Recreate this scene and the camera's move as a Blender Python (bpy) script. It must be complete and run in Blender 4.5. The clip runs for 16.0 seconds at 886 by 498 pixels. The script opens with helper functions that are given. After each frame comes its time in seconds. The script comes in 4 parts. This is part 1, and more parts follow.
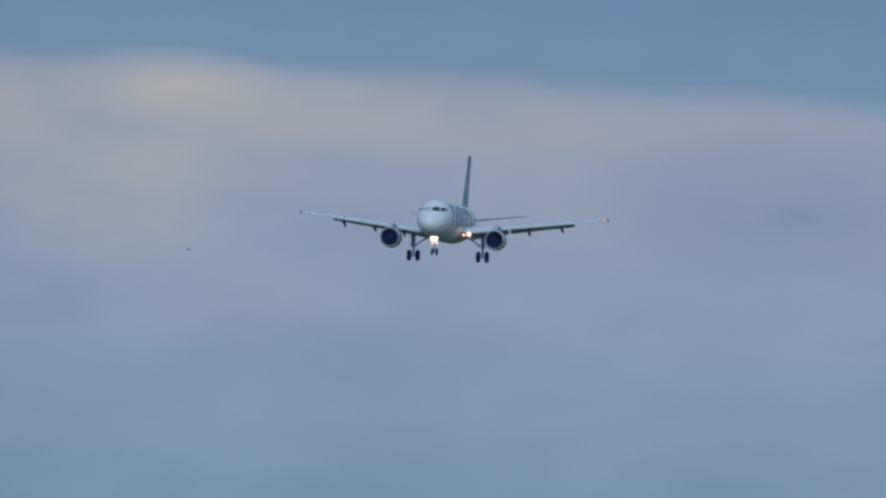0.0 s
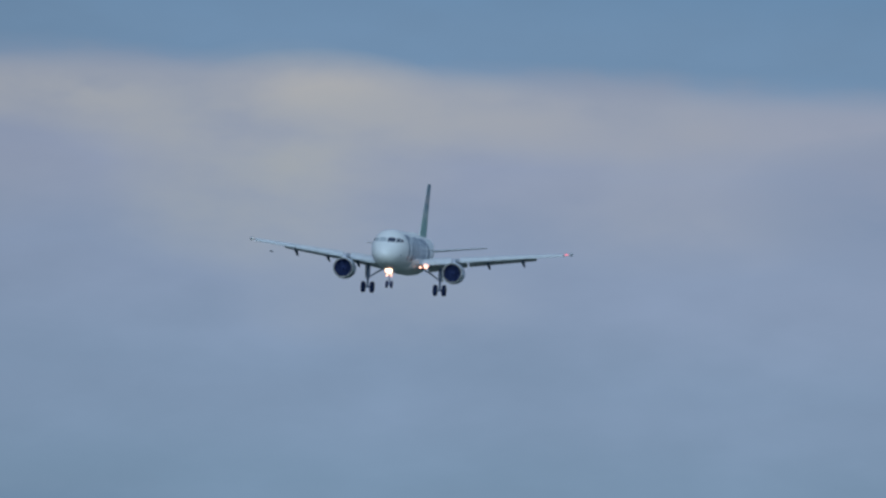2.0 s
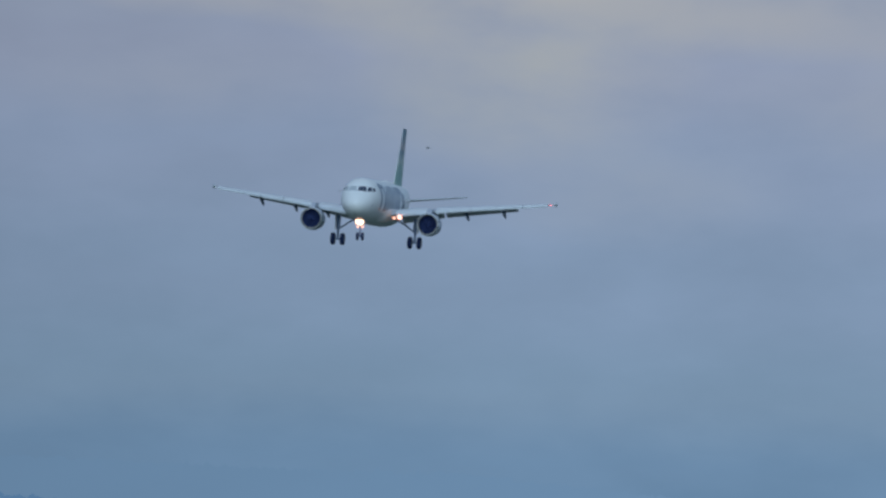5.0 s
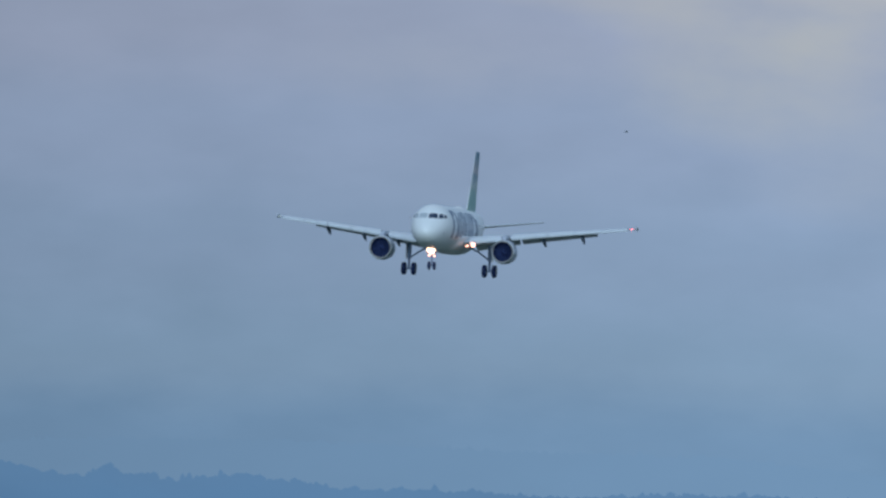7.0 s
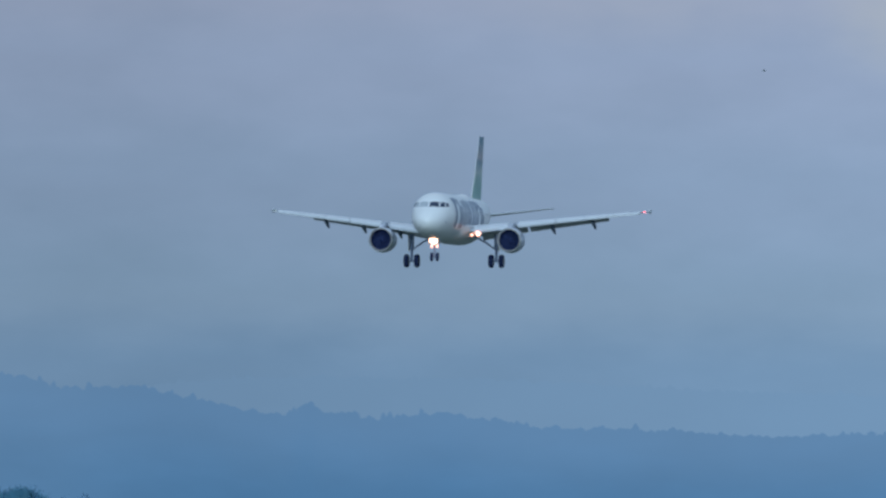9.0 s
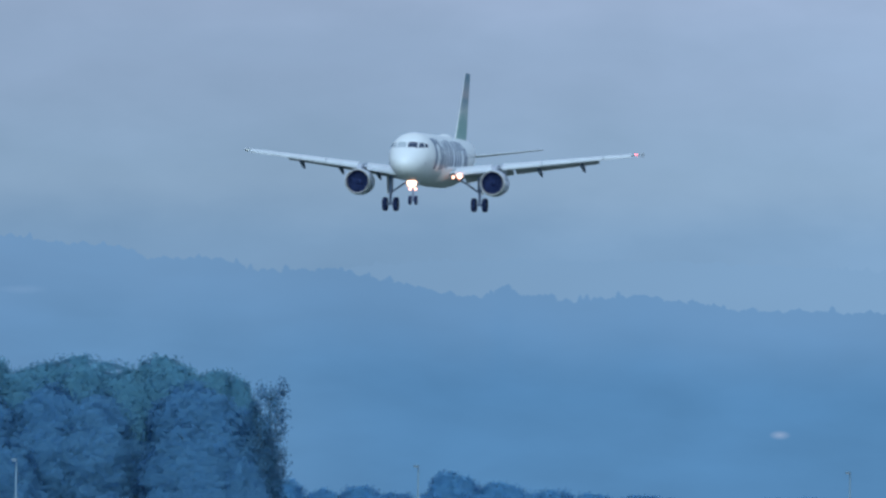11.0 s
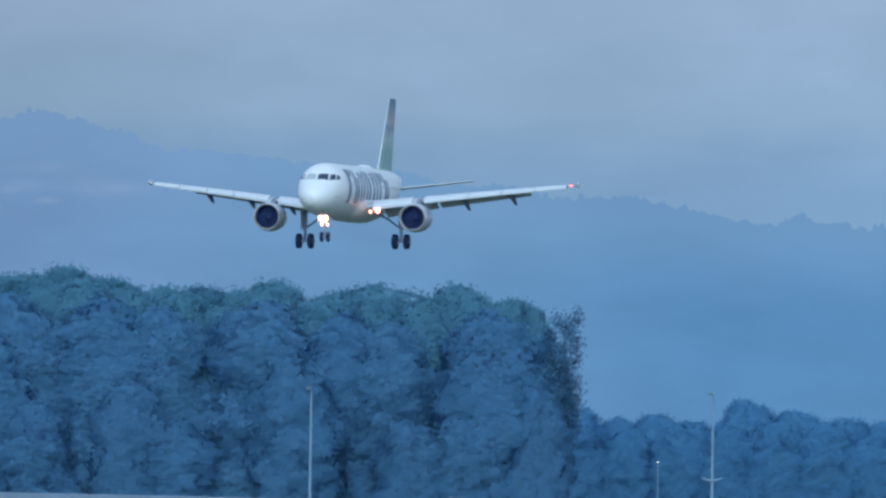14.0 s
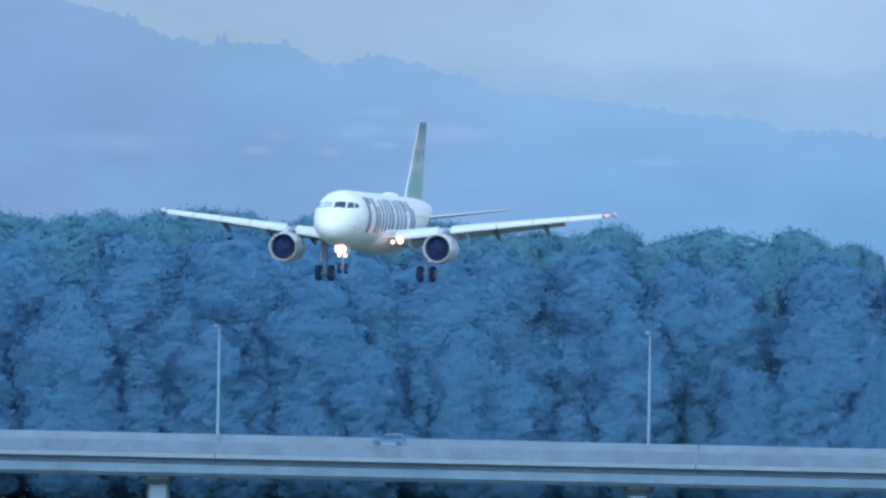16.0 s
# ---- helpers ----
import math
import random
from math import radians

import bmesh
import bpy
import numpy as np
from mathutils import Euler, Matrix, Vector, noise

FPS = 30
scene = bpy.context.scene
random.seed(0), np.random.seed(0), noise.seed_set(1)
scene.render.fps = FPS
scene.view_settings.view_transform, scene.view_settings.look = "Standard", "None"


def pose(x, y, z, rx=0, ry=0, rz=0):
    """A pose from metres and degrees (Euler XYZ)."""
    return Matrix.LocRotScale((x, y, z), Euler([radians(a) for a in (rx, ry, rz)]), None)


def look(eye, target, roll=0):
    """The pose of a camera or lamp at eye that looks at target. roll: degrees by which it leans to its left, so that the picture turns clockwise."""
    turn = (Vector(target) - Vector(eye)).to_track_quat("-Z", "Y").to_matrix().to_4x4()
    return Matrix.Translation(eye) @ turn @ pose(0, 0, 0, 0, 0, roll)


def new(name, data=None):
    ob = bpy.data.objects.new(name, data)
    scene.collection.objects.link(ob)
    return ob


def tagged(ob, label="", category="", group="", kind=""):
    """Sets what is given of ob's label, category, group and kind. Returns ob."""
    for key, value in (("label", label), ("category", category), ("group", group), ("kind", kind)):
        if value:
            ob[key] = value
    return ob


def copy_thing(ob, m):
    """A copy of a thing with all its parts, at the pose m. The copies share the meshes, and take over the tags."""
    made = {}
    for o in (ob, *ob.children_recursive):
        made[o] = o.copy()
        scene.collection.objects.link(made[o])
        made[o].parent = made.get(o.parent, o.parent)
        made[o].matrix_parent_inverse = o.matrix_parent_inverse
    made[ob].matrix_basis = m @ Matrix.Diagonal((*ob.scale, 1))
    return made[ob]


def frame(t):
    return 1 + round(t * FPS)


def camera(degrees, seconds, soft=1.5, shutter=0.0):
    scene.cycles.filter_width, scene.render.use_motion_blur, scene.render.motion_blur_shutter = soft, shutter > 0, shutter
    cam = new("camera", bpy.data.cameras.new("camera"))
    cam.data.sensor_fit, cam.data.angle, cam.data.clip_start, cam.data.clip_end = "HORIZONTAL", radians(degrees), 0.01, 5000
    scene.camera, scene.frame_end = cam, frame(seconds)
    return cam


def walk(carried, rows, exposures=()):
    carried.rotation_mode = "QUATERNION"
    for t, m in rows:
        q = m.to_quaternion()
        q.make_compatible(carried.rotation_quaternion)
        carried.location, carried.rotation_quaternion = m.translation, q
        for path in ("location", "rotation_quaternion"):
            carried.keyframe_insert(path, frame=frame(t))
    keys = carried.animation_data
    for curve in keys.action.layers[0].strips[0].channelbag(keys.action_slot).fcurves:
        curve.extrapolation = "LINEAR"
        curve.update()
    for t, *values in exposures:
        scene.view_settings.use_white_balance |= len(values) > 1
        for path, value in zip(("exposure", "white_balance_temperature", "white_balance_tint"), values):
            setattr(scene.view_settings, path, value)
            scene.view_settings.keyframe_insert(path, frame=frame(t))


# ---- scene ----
FIELD_OF_VIEW = 1.854
EYE = Vector((0.0, 0.0, 24.0))
LEAN = 0.9

# seconds, pan to the right and tilt up in degrees
PAN = [
    (0, 1.7572, 1.1398), (0.5, 1.6338, 1.1556), (1, 1.5542, 1.1470), (1.5, 1.4750, 1.1433), (2, 1.4518, 1.1399), (2.5, 1.3610, 1.1965),
    (3, 1.2596, 1.1635), (3.5, 1.2555, 1.0820), (4, 1.1971, 0.9543), (4.2, 1.1274, 0.9517), (4.7, 0.9991, 0.9299), (5.25, 0.8577, 0.9049),
    (5.8, 0.7158, 0.8790), (6.3, 0.5862, 0.8545), (6.5, 0.4604, 0.8721), (7, 0.3816, 0.8736), (7.5, 0.2030, 0.8475), (8, 0.0632, 0.7995),
    (8.5, -0.0113, 0.7721), (9, -0.0365, 0.7396), (9.2, -0.0450, 0.7143), (9.75, -0.1626, 0.6503), (10.25, -0.2723, 0.5909), (10.75, -0.3850, 0.5303),
    (11.3, -0.5130, 0.4622), (11.5, -0.5648, 0.4945), (12, -0.6712, 0.6010), (12.5, -0.7026, 0.5254), (13, -0.8217, 0.5214), (13.5, -0.9363, 0.4516),
    (14, -1.0596, 0.3277), (14.5, -1.2908, 0.3340), (15, -1.4509, 0.4099), (15.5, -1.6141, 0.2312), (15.8, -1.7175, 0.1860), (16, -1.7665, 0.2013),
]


def aim(pan, tilt):
    a, e = radians(pan), radians(tilt)
    way = Vector((math.sin(a) * math.cos(e), math.cos(a) * math.cos(e), math.sin(e)))
    return look(EYE, EYE + 1000 * way, LEAN)


cam = camera(FIELD_OF_VIEW, 16.0, soft=2.6)
walk(cam, [(t, aim(a, e)) for t, a, e in PAN],
     exposures=[(0, -0.88), (2.5, -0.87), (4.2, -0.9), (6.3, -0.71), (7.5, -0.63), (9.2, -0.56), (11.3, -0.2), (12.0, -0.2), (12.5, -0.22), (13.5, -0.2), (14.0, -0.1), (14.5, 0.06), (15.0, 0.17), (15.5, 0.2), (16, 0.37)])

# ---- light: a bright overcast evening sky with a soft, low sun behind the viewer ----
SUN_ELEVATION, SUN_TURN = 14.0, 185.0
world = bpy.data.worlds.new("evening_sky")
scene.world = world
world.use_nodes = True
wn = world.node_tree.nodes
sky = wn.new("ShaderNodeTexSky")
sky.sky_type = "NISHITA"
sky.sun_disc = False
sky.sun_elevation = radians(SUN_ELEVATION)
sky.sun_rotation = radians(SUN_TURN)
sky.air_density, sky.dust_density, sky.ozone_density = 1.0, 0.1, 3.0
# thin cloud all over evens out the sky's light
cloud = wn.new("ShaderNodeMix")
cloud.data_type = "RGBA"
cloud.inputs[0].default_value = 0.985
cloud.inputs[7].default_value = (3.1, 4.2, 5.7, 1.0)
world.node_tree.links.new(sky.outputs["Color"], cloud.inputs[6])
wn["Background"].inputs["Strength"].default_value = 0.15
world.node_tree.links.new(cloud.outputs[2], wn["Background"].inputs["Color"])

sun = new("sun", bpy.data.lights.new("sun", "SUN"))
sun.data.energy, sun.data.angle, sun.data.color = 2.75, radians(40), (0.70, 0.89, 1.0)
_a, _e = radians(SUN_TURN), radians(SUN_ELEVATION)
sun.matrix_world = look((math.sin(_a) * math.cos(_e) * 50, math.cos(_a) * math.cos(_e) * 50, 24 + math.sin(_e) * 50), (0, 0, 24))


# ---- materials ----
def shader(name):
    m = bpy.data.materials.new(name)
    m.use_nodes = True
    return m, m.node_tree.nodes, m.node_tree.links, m.node_tree.nodes["Principled BSDF"]


def rgba(c):
    return (*c, 1.0)


def surface(name, colour, rough=0.5, metal=0.0, vary=0.15, scale=1.0, bump=0.0, fine=12.0, coat=0.0, spread=0.0, gloss=0.5):
    """A plain surface with stains at one scale and grain at another."""
    m, n, l, b = shader(name)
    co = n.new("ShaderNodeTexCoord")
    big = n.new("ShaderNodeTexNoise")
    big.inputs["Scale"].default_value, big.inputs["Detail"].default_value = scale, 5
    small = n.new("ShaderNodeTexNoise")
    small.inputs["Scale"].default_value, small.inputs["Detail"].default_value = scale * fine, 3
    l.new(co.outputs["Object"], big.inputs["Vector"])
    l.new(co.outputs["Object"], small.inputs["Vector"])
    mean = n.new("ShaderNodeMix")
    mean.data_type = "FLOAT"
    mean.inputs[0].default_value = 0.35
    l.new(big.outputs["Fac"], mean.inputs[2])
    l.new(small.outputs["Fac"], mean.inputs[3])
    ramp = n.new("ShaderNodeValToRGB")
    lo, hi = ramp.color_ramp.elements
    lo.position, hi.position = 0.3, 0.7
    lo.color = rgba([c * (1 - vary) for c in colour])
    hi.color = rgba([min(1, c * (1 + vary)) for c in colour])
    l.new(mean.outputs[0], ramp.inputs["Fac"])
    out = ramp.outputs["Color"]
    if spread:
        info = n.new("ShaderNodeObjectInfo")
        hue = n.new("ShaderNodeHueSaturation")
        mr = n.new("ShaderNodeMapRange")
        mr.inputs["To Min"].default_value, mr.inputs["To Max"].default_value = 1 - spread, 1 + spread
        l.new(info.outputs["Random"], mr.inputs["Value"])
        l.new(mr.outputs["Result"], hue.inputs["Value"])
        l.new(out, hue.inputs["Color"])
        out = hue.outputs["Color"]
    l.new(out, b.inputs["Base Color"])
    b.inputs["Roughness"].default_value, b.inputs["Metallic"].default_value = rough, metal
    b.inputs["Coat Weight"].default_value = coat
    b.inputs["Specular IOR Level"].default_value = gloss
    if bump:
        bp = n.new("ShaderNodeBump")
        bp.inputs["Strength"].default_value, bp.inputs["Distance"].default_value = bump, 0.02
        l.new(small.outputs["Fac"], bp.inputs["Height"])
        l.new(bp.outputs["Normal"], b.inputs["Normal"])
    return m


def lamp_glow(name, colour, power):
    m, n, l, b = shader(name)
    b.inputs["Base Color"].default_value = rgba((0.8, 0.8, 0.8))
    b.inputs["Emission Color"].default_value = rgba(colour)
    b.inputs["Emission Strength"].default_value = power
    return m


WHITE = surface("white_aircraft_paint", (0.76, 0.81, 0.85), 0.45, vary=0.04, scale=0.35, fine=8, coat=0.1)
BELLY = surface("pale_grey_belly_paint", (0.69, 0.72, 0.75), 0.4, vary=0.08, scale=0.6)
WINGGREY = surface("pale_grey_wing_paint", (0.61, 0.67, 0.73), 0.38, vary=0.07, scale=0.7)
WINGEDGE = surface("bare_metal_leading_edge", (0.63, 0.69, 0.76), 0.34, metal=0.15, vary=0.05)
# dark grey with air haze put in as blue
DARKGREY = surface("dark_underside_grey", (0.15, 0.20, 0.30), 0.7, vary=0.2)
FLAPGREY = surface("mid_grey_flap_paint", (0.46, 0.49, 0.54), 0.45, vary=0.12)
TITLE = surface("dark_slate_lettering_paint", (0.13, 0.18, 0.27), 0.4, vary=0.15, scale=1.2)
PANE = surface("dark_cockpit_glass", (0.03, 0.05, 0.10), 0.1, vary=0.2, gloss=0.5)
# pane tone raised so the cabin row stays faint from the camera
FAINT_PANE = surface("cabin_window_with_blind", (0.42, 0.45, 0.5), 0.3, vary=0.2)
# sky reflection put into this glass as a pale base colour
PALE_PANE = surface("cockpit_glass_over_pale_blind", (0.40, 0.46, 0.52), 0.2, vary=0.15)
CHROME = surface("polished_inlet_lip", (0.78, 0.79, 0.80), 0.22, metal=0.6, vary=0.04)
# white paint set blue-grey: shade and haze put into the base colour
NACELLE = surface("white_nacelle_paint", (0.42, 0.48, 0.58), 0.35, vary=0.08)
# fan, tyre and steel tones shifted to navy: haze put into the colour
FANDARK = surface("dark_titanium_fan", (0.03, 0.05, 0.15), 0.6, vary=0.2, gloss=0.2)
RUBBER = surface("black_tyre_rubber", (0.02, 0.034, 0.095), 0.85, vary=0.25, scale=4, gloss=0.1)
STEEL = surface("grey_gear_steel", (0.16, 0.22, 0.35), 0.6, vary=0.15, scale=3, gloss=0.2)
RIM = surface("dull_wheel_rim", (0.22, 0.25, 0.30), 0.6, vary=0.1, gloss=0.2)
NOSE_LIGHT = lamp_glow("warm_taxi_light", (1.0, 0.54, 0.33), 11.0)
SMALL_LIGHT = lamp_glow("warm_small_light", (1.0, 0.40, 0.24), 5.0)
LAMP_WHITE = lamp_glow("white_yard_light", (0.75, 0.9, 1.0), 0.8)
RED_LIGHT = lamp_glow("red_position_light", (1.0, 0.04, 0.07), 2.0)
GREEN_LIGHT = lamp_glow("green_position_light", (0.2, 0.5, 0.4), 0.1)
# viaduct concretes: distance haze put into each base colour as blue
CONCRETE = surface("weathered_pale_concrete", (0.145, 0.215, 0.30), 0.9, vary=0.2, scale=0.25, fine=18, bump=0.3)
CONCRETE_PALE = surface("stained_parapet_concrete", (0.128, 0.188, 0.268), 0.9, vary=0.24, scale=0.35, fine=7, bump=0.4)
# the ledge is toned lighter than the parapet above it
CONCRETE_LEDGE = surface("clean_ledge_concrete", (0.18, 0.25, 0.335), 0.9, vary=0.14, scale=0.25, fine=18, bump=0.3)
CONCRETE_DARK = surface("stained_girder_concrete", (0.125, 0.21, 0.315), 0.9, vary=0.22, scale=0.2, fine=14, bump=0.3)
ASPHALT = surface("grey_asphalt", (0.055, 0.055, 0.058), 0.9, vary=0.2, scale=0.5, bump=0.3)
GALVANISED = surface("galvanised_pole_steel", (0.17, 0.29, 0.40), 0.6, metal=0.1, vary=0.1, scale=2)
CARPAINT = surface("dark_blue_car_paint", (0.05, 0.15, 0.28), 0.5, vary=0.1, gloss=0.2)
CARGLASS = surface("dark_car_glass", (0.015, 0.07, 0.15), 0.3, vary=0.2, gloss=0.1)
CARWHEEL = surface("grey_alloy", (0.08, 0.13, 0.19), 0.6, vary=0.1, gloss=0.1)
CARTRIM = surface("grey_bumper_plastic", (0.16, 0.17, 0.18), 0.6, vary=0.1)
HEADLAMP = surface("clear_headlamp_lens", (0.6, 0.62, 0.65), 0.15, vary=0.05)
CARSILL = surface("pale_silver_trim", (0.17, 0.25, 0.33), 0.45, vary=0.08)
TAILLAMP = surface("red_tail_lamp_lens", (0.25, 0.02, 0.02), 0.2, vary=0.1)
BARK = surface("grey_brown_bark", (0.05, 0.08, 0.11), 0.95, gloss=0.1, vary=0.3, scale=1.5, bump=0.5)
GRASS = surface("rough_meadow_grass", (0.08, 0.11, 0.09), 0.95, vary=0.35, scale=0.05, fine=30, bump=0.4)
FEATHER = surface("grey_feathers", (0.30, 0.33, 0.38), 0.8, vary=0.3, scale=5)


def foliage(name, dark, light, through_colour, thinness, see_through=0.0):
    """Thin leaves: two tones by island and by tree, and light passing through."""
    m, n, l, b = shader(name)
    g = n.new("ShaderNodeNewGeometry")
    info = n.new("ShaderNodeObjectInfo")
    ramp = n.new("ShaderNodeValToRGB")
    ramp.color_ramp.elements[0].color, ramp.color_ramp.elements[1].color = rgba(dark), rgba(light)
    ramp.color_ramp.elements[0].position, ramp.color_ramp.elements[1].position = 0.1, 0.95
    mx = n.new("ShaderNodeMix")
    mx.data_type = "FLOAT"
    mx.inputs[0].default_value = 0.35
    l.new(g.outputs["Random Per Island"], mx.inputs[2])
    l.new(info.outputs["Random"], mx.inputs[3])
    l.new(mx.outputs[0], ramp.inputs["Fac"])
    l.new(ramp.outputs["Color"], b.inputs["Base Color"])
    b.inputs["Roughness"].default_value = 0.6
    b.inputs["Specular IOR Level"].default_value = 0.1
    thin = n.new("ShaderNodeBsdfTranslucent")
    thin.inputs["Color"].default_value = rgba(through_colour)
    mix = n.new("ShaderNodeMixShader")
    mix.inputs[0].default_value = thinness
    l.new(b.outputs["BSDF"], mix.inputs[1])
    l.new(thin.outputs["BSDF"], mix.inputs[2])
    out = mix.outputs["Shader"]
    if see_through:
        # part transparency thins the shade between leaves, standing in for haze
        clear = n.new("ShaderNodeBsdfTransparent")
        softened = n.new("ShaderNodeMixShader")
        softened.inputs[0].default_value = see_through
        l.new(out, softened.inputs[1])
        l.new(clear.outputs["BSDF"], softened.inputs[2])
        out = softened.outputs["Shader"]
    l.new(out, n["Material Output"].inputs["Surface"])
    return m


# distance haze is put into these leaf base colours as extra blue
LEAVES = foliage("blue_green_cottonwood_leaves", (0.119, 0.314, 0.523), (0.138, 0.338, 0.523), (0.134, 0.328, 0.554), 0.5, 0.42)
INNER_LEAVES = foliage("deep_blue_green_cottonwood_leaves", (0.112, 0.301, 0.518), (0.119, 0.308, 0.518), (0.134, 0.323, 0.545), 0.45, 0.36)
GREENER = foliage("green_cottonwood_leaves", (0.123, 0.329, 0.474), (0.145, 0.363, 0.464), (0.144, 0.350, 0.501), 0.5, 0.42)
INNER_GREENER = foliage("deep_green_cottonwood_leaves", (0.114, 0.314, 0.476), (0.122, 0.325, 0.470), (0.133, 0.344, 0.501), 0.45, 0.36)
# far grove: the same leaves with more haze blue in the base colour
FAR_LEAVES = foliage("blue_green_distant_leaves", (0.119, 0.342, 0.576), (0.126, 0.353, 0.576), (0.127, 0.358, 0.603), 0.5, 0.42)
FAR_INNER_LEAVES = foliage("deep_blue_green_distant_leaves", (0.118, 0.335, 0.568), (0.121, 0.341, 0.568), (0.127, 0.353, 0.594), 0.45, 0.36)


def tail_paint():
    """Tail livery: green at the foot, ochre and dark slate higher up, broken by soft blotches; haze is put in as a
    shift to pale blue-grey.
    """
    m, n, l, b = shader("tail_livery_paint")
    co = n.new("ShaderNodeTexCoord")
    sep = n.new("ShaderNodeSeparateXYZ")
    l.new(co.outputs["Object"], sep.inputs["Vector"])
    nz = n.new("ShaderNodeTexNoise")
    nz.inputs["Scale"].default_value, nz.inputs["Detail"].default_value = 0.9, 4
    l.new(co.outputs["Object"], nz.inputs["Vector"])
    add = n.new("ShaderNodeMath")
    add.operation = "MULTIPLY_ADD"
    l.new(nz.outputs["Fac"], add.inputs[0])
    add.inputs[1].default_value = 2.2
    l.new(sep.outputs["Z"], add.inputs[2])
    mr = n.new("ShaderNodeMapRange")
    mr.inputs["From Min"].default_value, mr.inputs["From Max"].default_value = 2.6, 9.2
    l.new(add.outputs["Value"], mr.inputs["Value"])
    ramp = n.new("ShaderNodeValToRGB")
    el = ramp.color_ramp.elements
    el[0].position, el[0].color = 0.0, rgba((0.36, 0.51, 0.50))
    el[1].position, el[1].color = 1.0, rgba((0.17, 0.28, 0.36))
    for p, c in ((0.18, (0.25, 0.42, 0.41)), (0.34, (0.30, 0.46, 0.45)), (0.46, (0.46, 0.54, 0.54)), (0.56, (0.22, 0.33, 0.41)), (0.66, (0.46, 0.45, 0.48)), (0.76, (0.32, 0.38, 0.44)), (0.88, (0.18, 0.30, 0.38))):
        e = el.new(p)
        e.color = rgba(c)
    l.new(mr.outputs["Result"], ramp.inputs["Fac"])
    l.new(ramp.outputs["Color"], b.inputs["Base Color"])
    b.inputs["Roughness"].default_value, b.inputs["Specular IOR Level"].default_value = 0.6, 0.15
    return m


TAIL = tail_paint()


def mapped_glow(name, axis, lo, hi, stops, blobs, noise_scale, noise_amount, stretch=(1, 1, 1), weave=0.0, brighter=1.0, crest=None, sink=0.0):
    """Sky and hills as emission, haze put into the hills' colours: a ramp along one axis, cloud-like unevenness, and
    soft paler spots.
    """
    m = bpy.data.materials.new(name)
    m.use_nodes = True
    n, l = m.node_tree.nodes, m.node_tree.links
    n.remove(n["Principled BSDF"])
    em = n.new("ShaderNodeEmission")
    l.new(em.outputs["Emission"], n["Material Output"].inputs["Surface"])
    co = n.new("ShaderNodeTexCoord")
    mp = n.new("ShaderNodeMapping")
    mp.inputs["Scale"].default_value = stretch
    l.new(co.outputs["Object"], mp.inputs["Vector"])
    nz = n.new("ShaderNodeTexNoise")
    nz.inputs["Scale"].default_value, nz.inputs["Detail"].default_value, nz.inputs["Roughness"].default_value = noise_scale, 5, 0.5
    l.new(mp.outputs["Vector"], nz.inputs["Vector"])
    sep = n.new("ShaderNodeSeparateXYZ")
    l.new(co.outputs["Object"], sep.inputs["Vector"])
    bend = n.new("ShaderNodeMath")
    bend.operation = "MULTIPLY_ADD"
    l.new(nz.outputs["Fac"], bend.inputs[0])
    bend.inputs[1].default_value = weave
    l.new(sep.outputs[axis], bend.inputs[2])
    if sink:
        # the bands sink towards +x
        beyond = n.new("ShaderNodeMapRange")
        beyond.inputs["From Min"].default_value, beyond.inputs["From Max"].default_value = 60, 260
        beyond.inputs["To Max"].default_value = 200 * sink
        l.new(sep.outputs["X"], beyond.inputs["Value"])
        lower = n.new("ShaderNodeMath")
        l.new(sep.outputs[axis], lower.inputs[0])
        l.new(beyond.outputs["Result"], lower.inputs[1])
        l.new(lower.outputs["Value"], bend.inputs[2])
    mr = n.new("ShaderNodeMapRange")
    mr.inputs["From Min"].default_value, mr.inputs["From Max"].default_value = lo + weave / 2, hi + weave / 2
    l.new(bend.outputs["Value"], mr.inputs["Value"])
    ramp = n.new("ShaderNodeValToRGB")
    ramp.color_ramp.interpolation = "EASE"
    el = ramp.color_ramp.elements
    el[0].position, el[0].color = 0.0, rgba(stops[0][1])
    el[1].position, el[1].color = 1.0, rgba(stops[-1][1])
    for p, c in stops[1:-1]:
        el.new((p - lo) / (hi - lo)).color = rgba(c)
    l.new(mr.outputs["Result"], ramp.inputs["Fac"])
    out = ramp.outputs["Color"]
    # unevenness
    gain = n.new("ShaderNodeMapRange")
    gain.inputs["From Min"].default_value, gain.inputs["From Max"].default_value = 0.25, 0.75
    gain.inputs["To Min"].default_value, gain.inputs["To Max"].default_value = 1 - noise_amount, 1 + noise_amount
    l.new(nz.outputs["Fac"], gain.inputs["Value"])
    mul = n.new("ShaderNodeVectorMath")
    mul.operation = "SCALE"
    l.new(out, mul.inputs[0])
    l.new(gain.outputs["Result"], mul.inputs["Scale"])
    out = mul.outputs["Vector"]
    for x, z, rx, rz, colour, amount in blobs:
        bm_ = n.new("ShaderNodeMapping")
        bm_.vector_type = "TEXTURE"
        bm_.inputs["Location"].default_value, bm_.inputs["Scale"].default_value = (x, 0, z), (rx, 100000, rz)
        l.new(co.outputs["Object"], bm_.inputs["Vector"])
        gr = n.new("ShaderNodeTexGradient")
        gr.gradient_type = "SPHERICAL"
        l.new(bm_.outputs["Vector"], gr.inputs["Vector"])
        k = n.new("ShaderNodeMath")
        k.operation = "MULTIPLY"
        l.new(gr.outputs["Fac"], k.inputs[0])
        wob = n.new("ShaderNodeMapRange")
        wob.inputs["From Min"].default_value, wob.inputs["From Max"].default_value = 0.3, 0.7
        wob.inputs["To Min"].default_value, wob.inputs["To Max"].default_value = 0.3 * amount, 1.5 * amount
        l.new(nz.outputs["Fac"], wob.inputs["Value"])
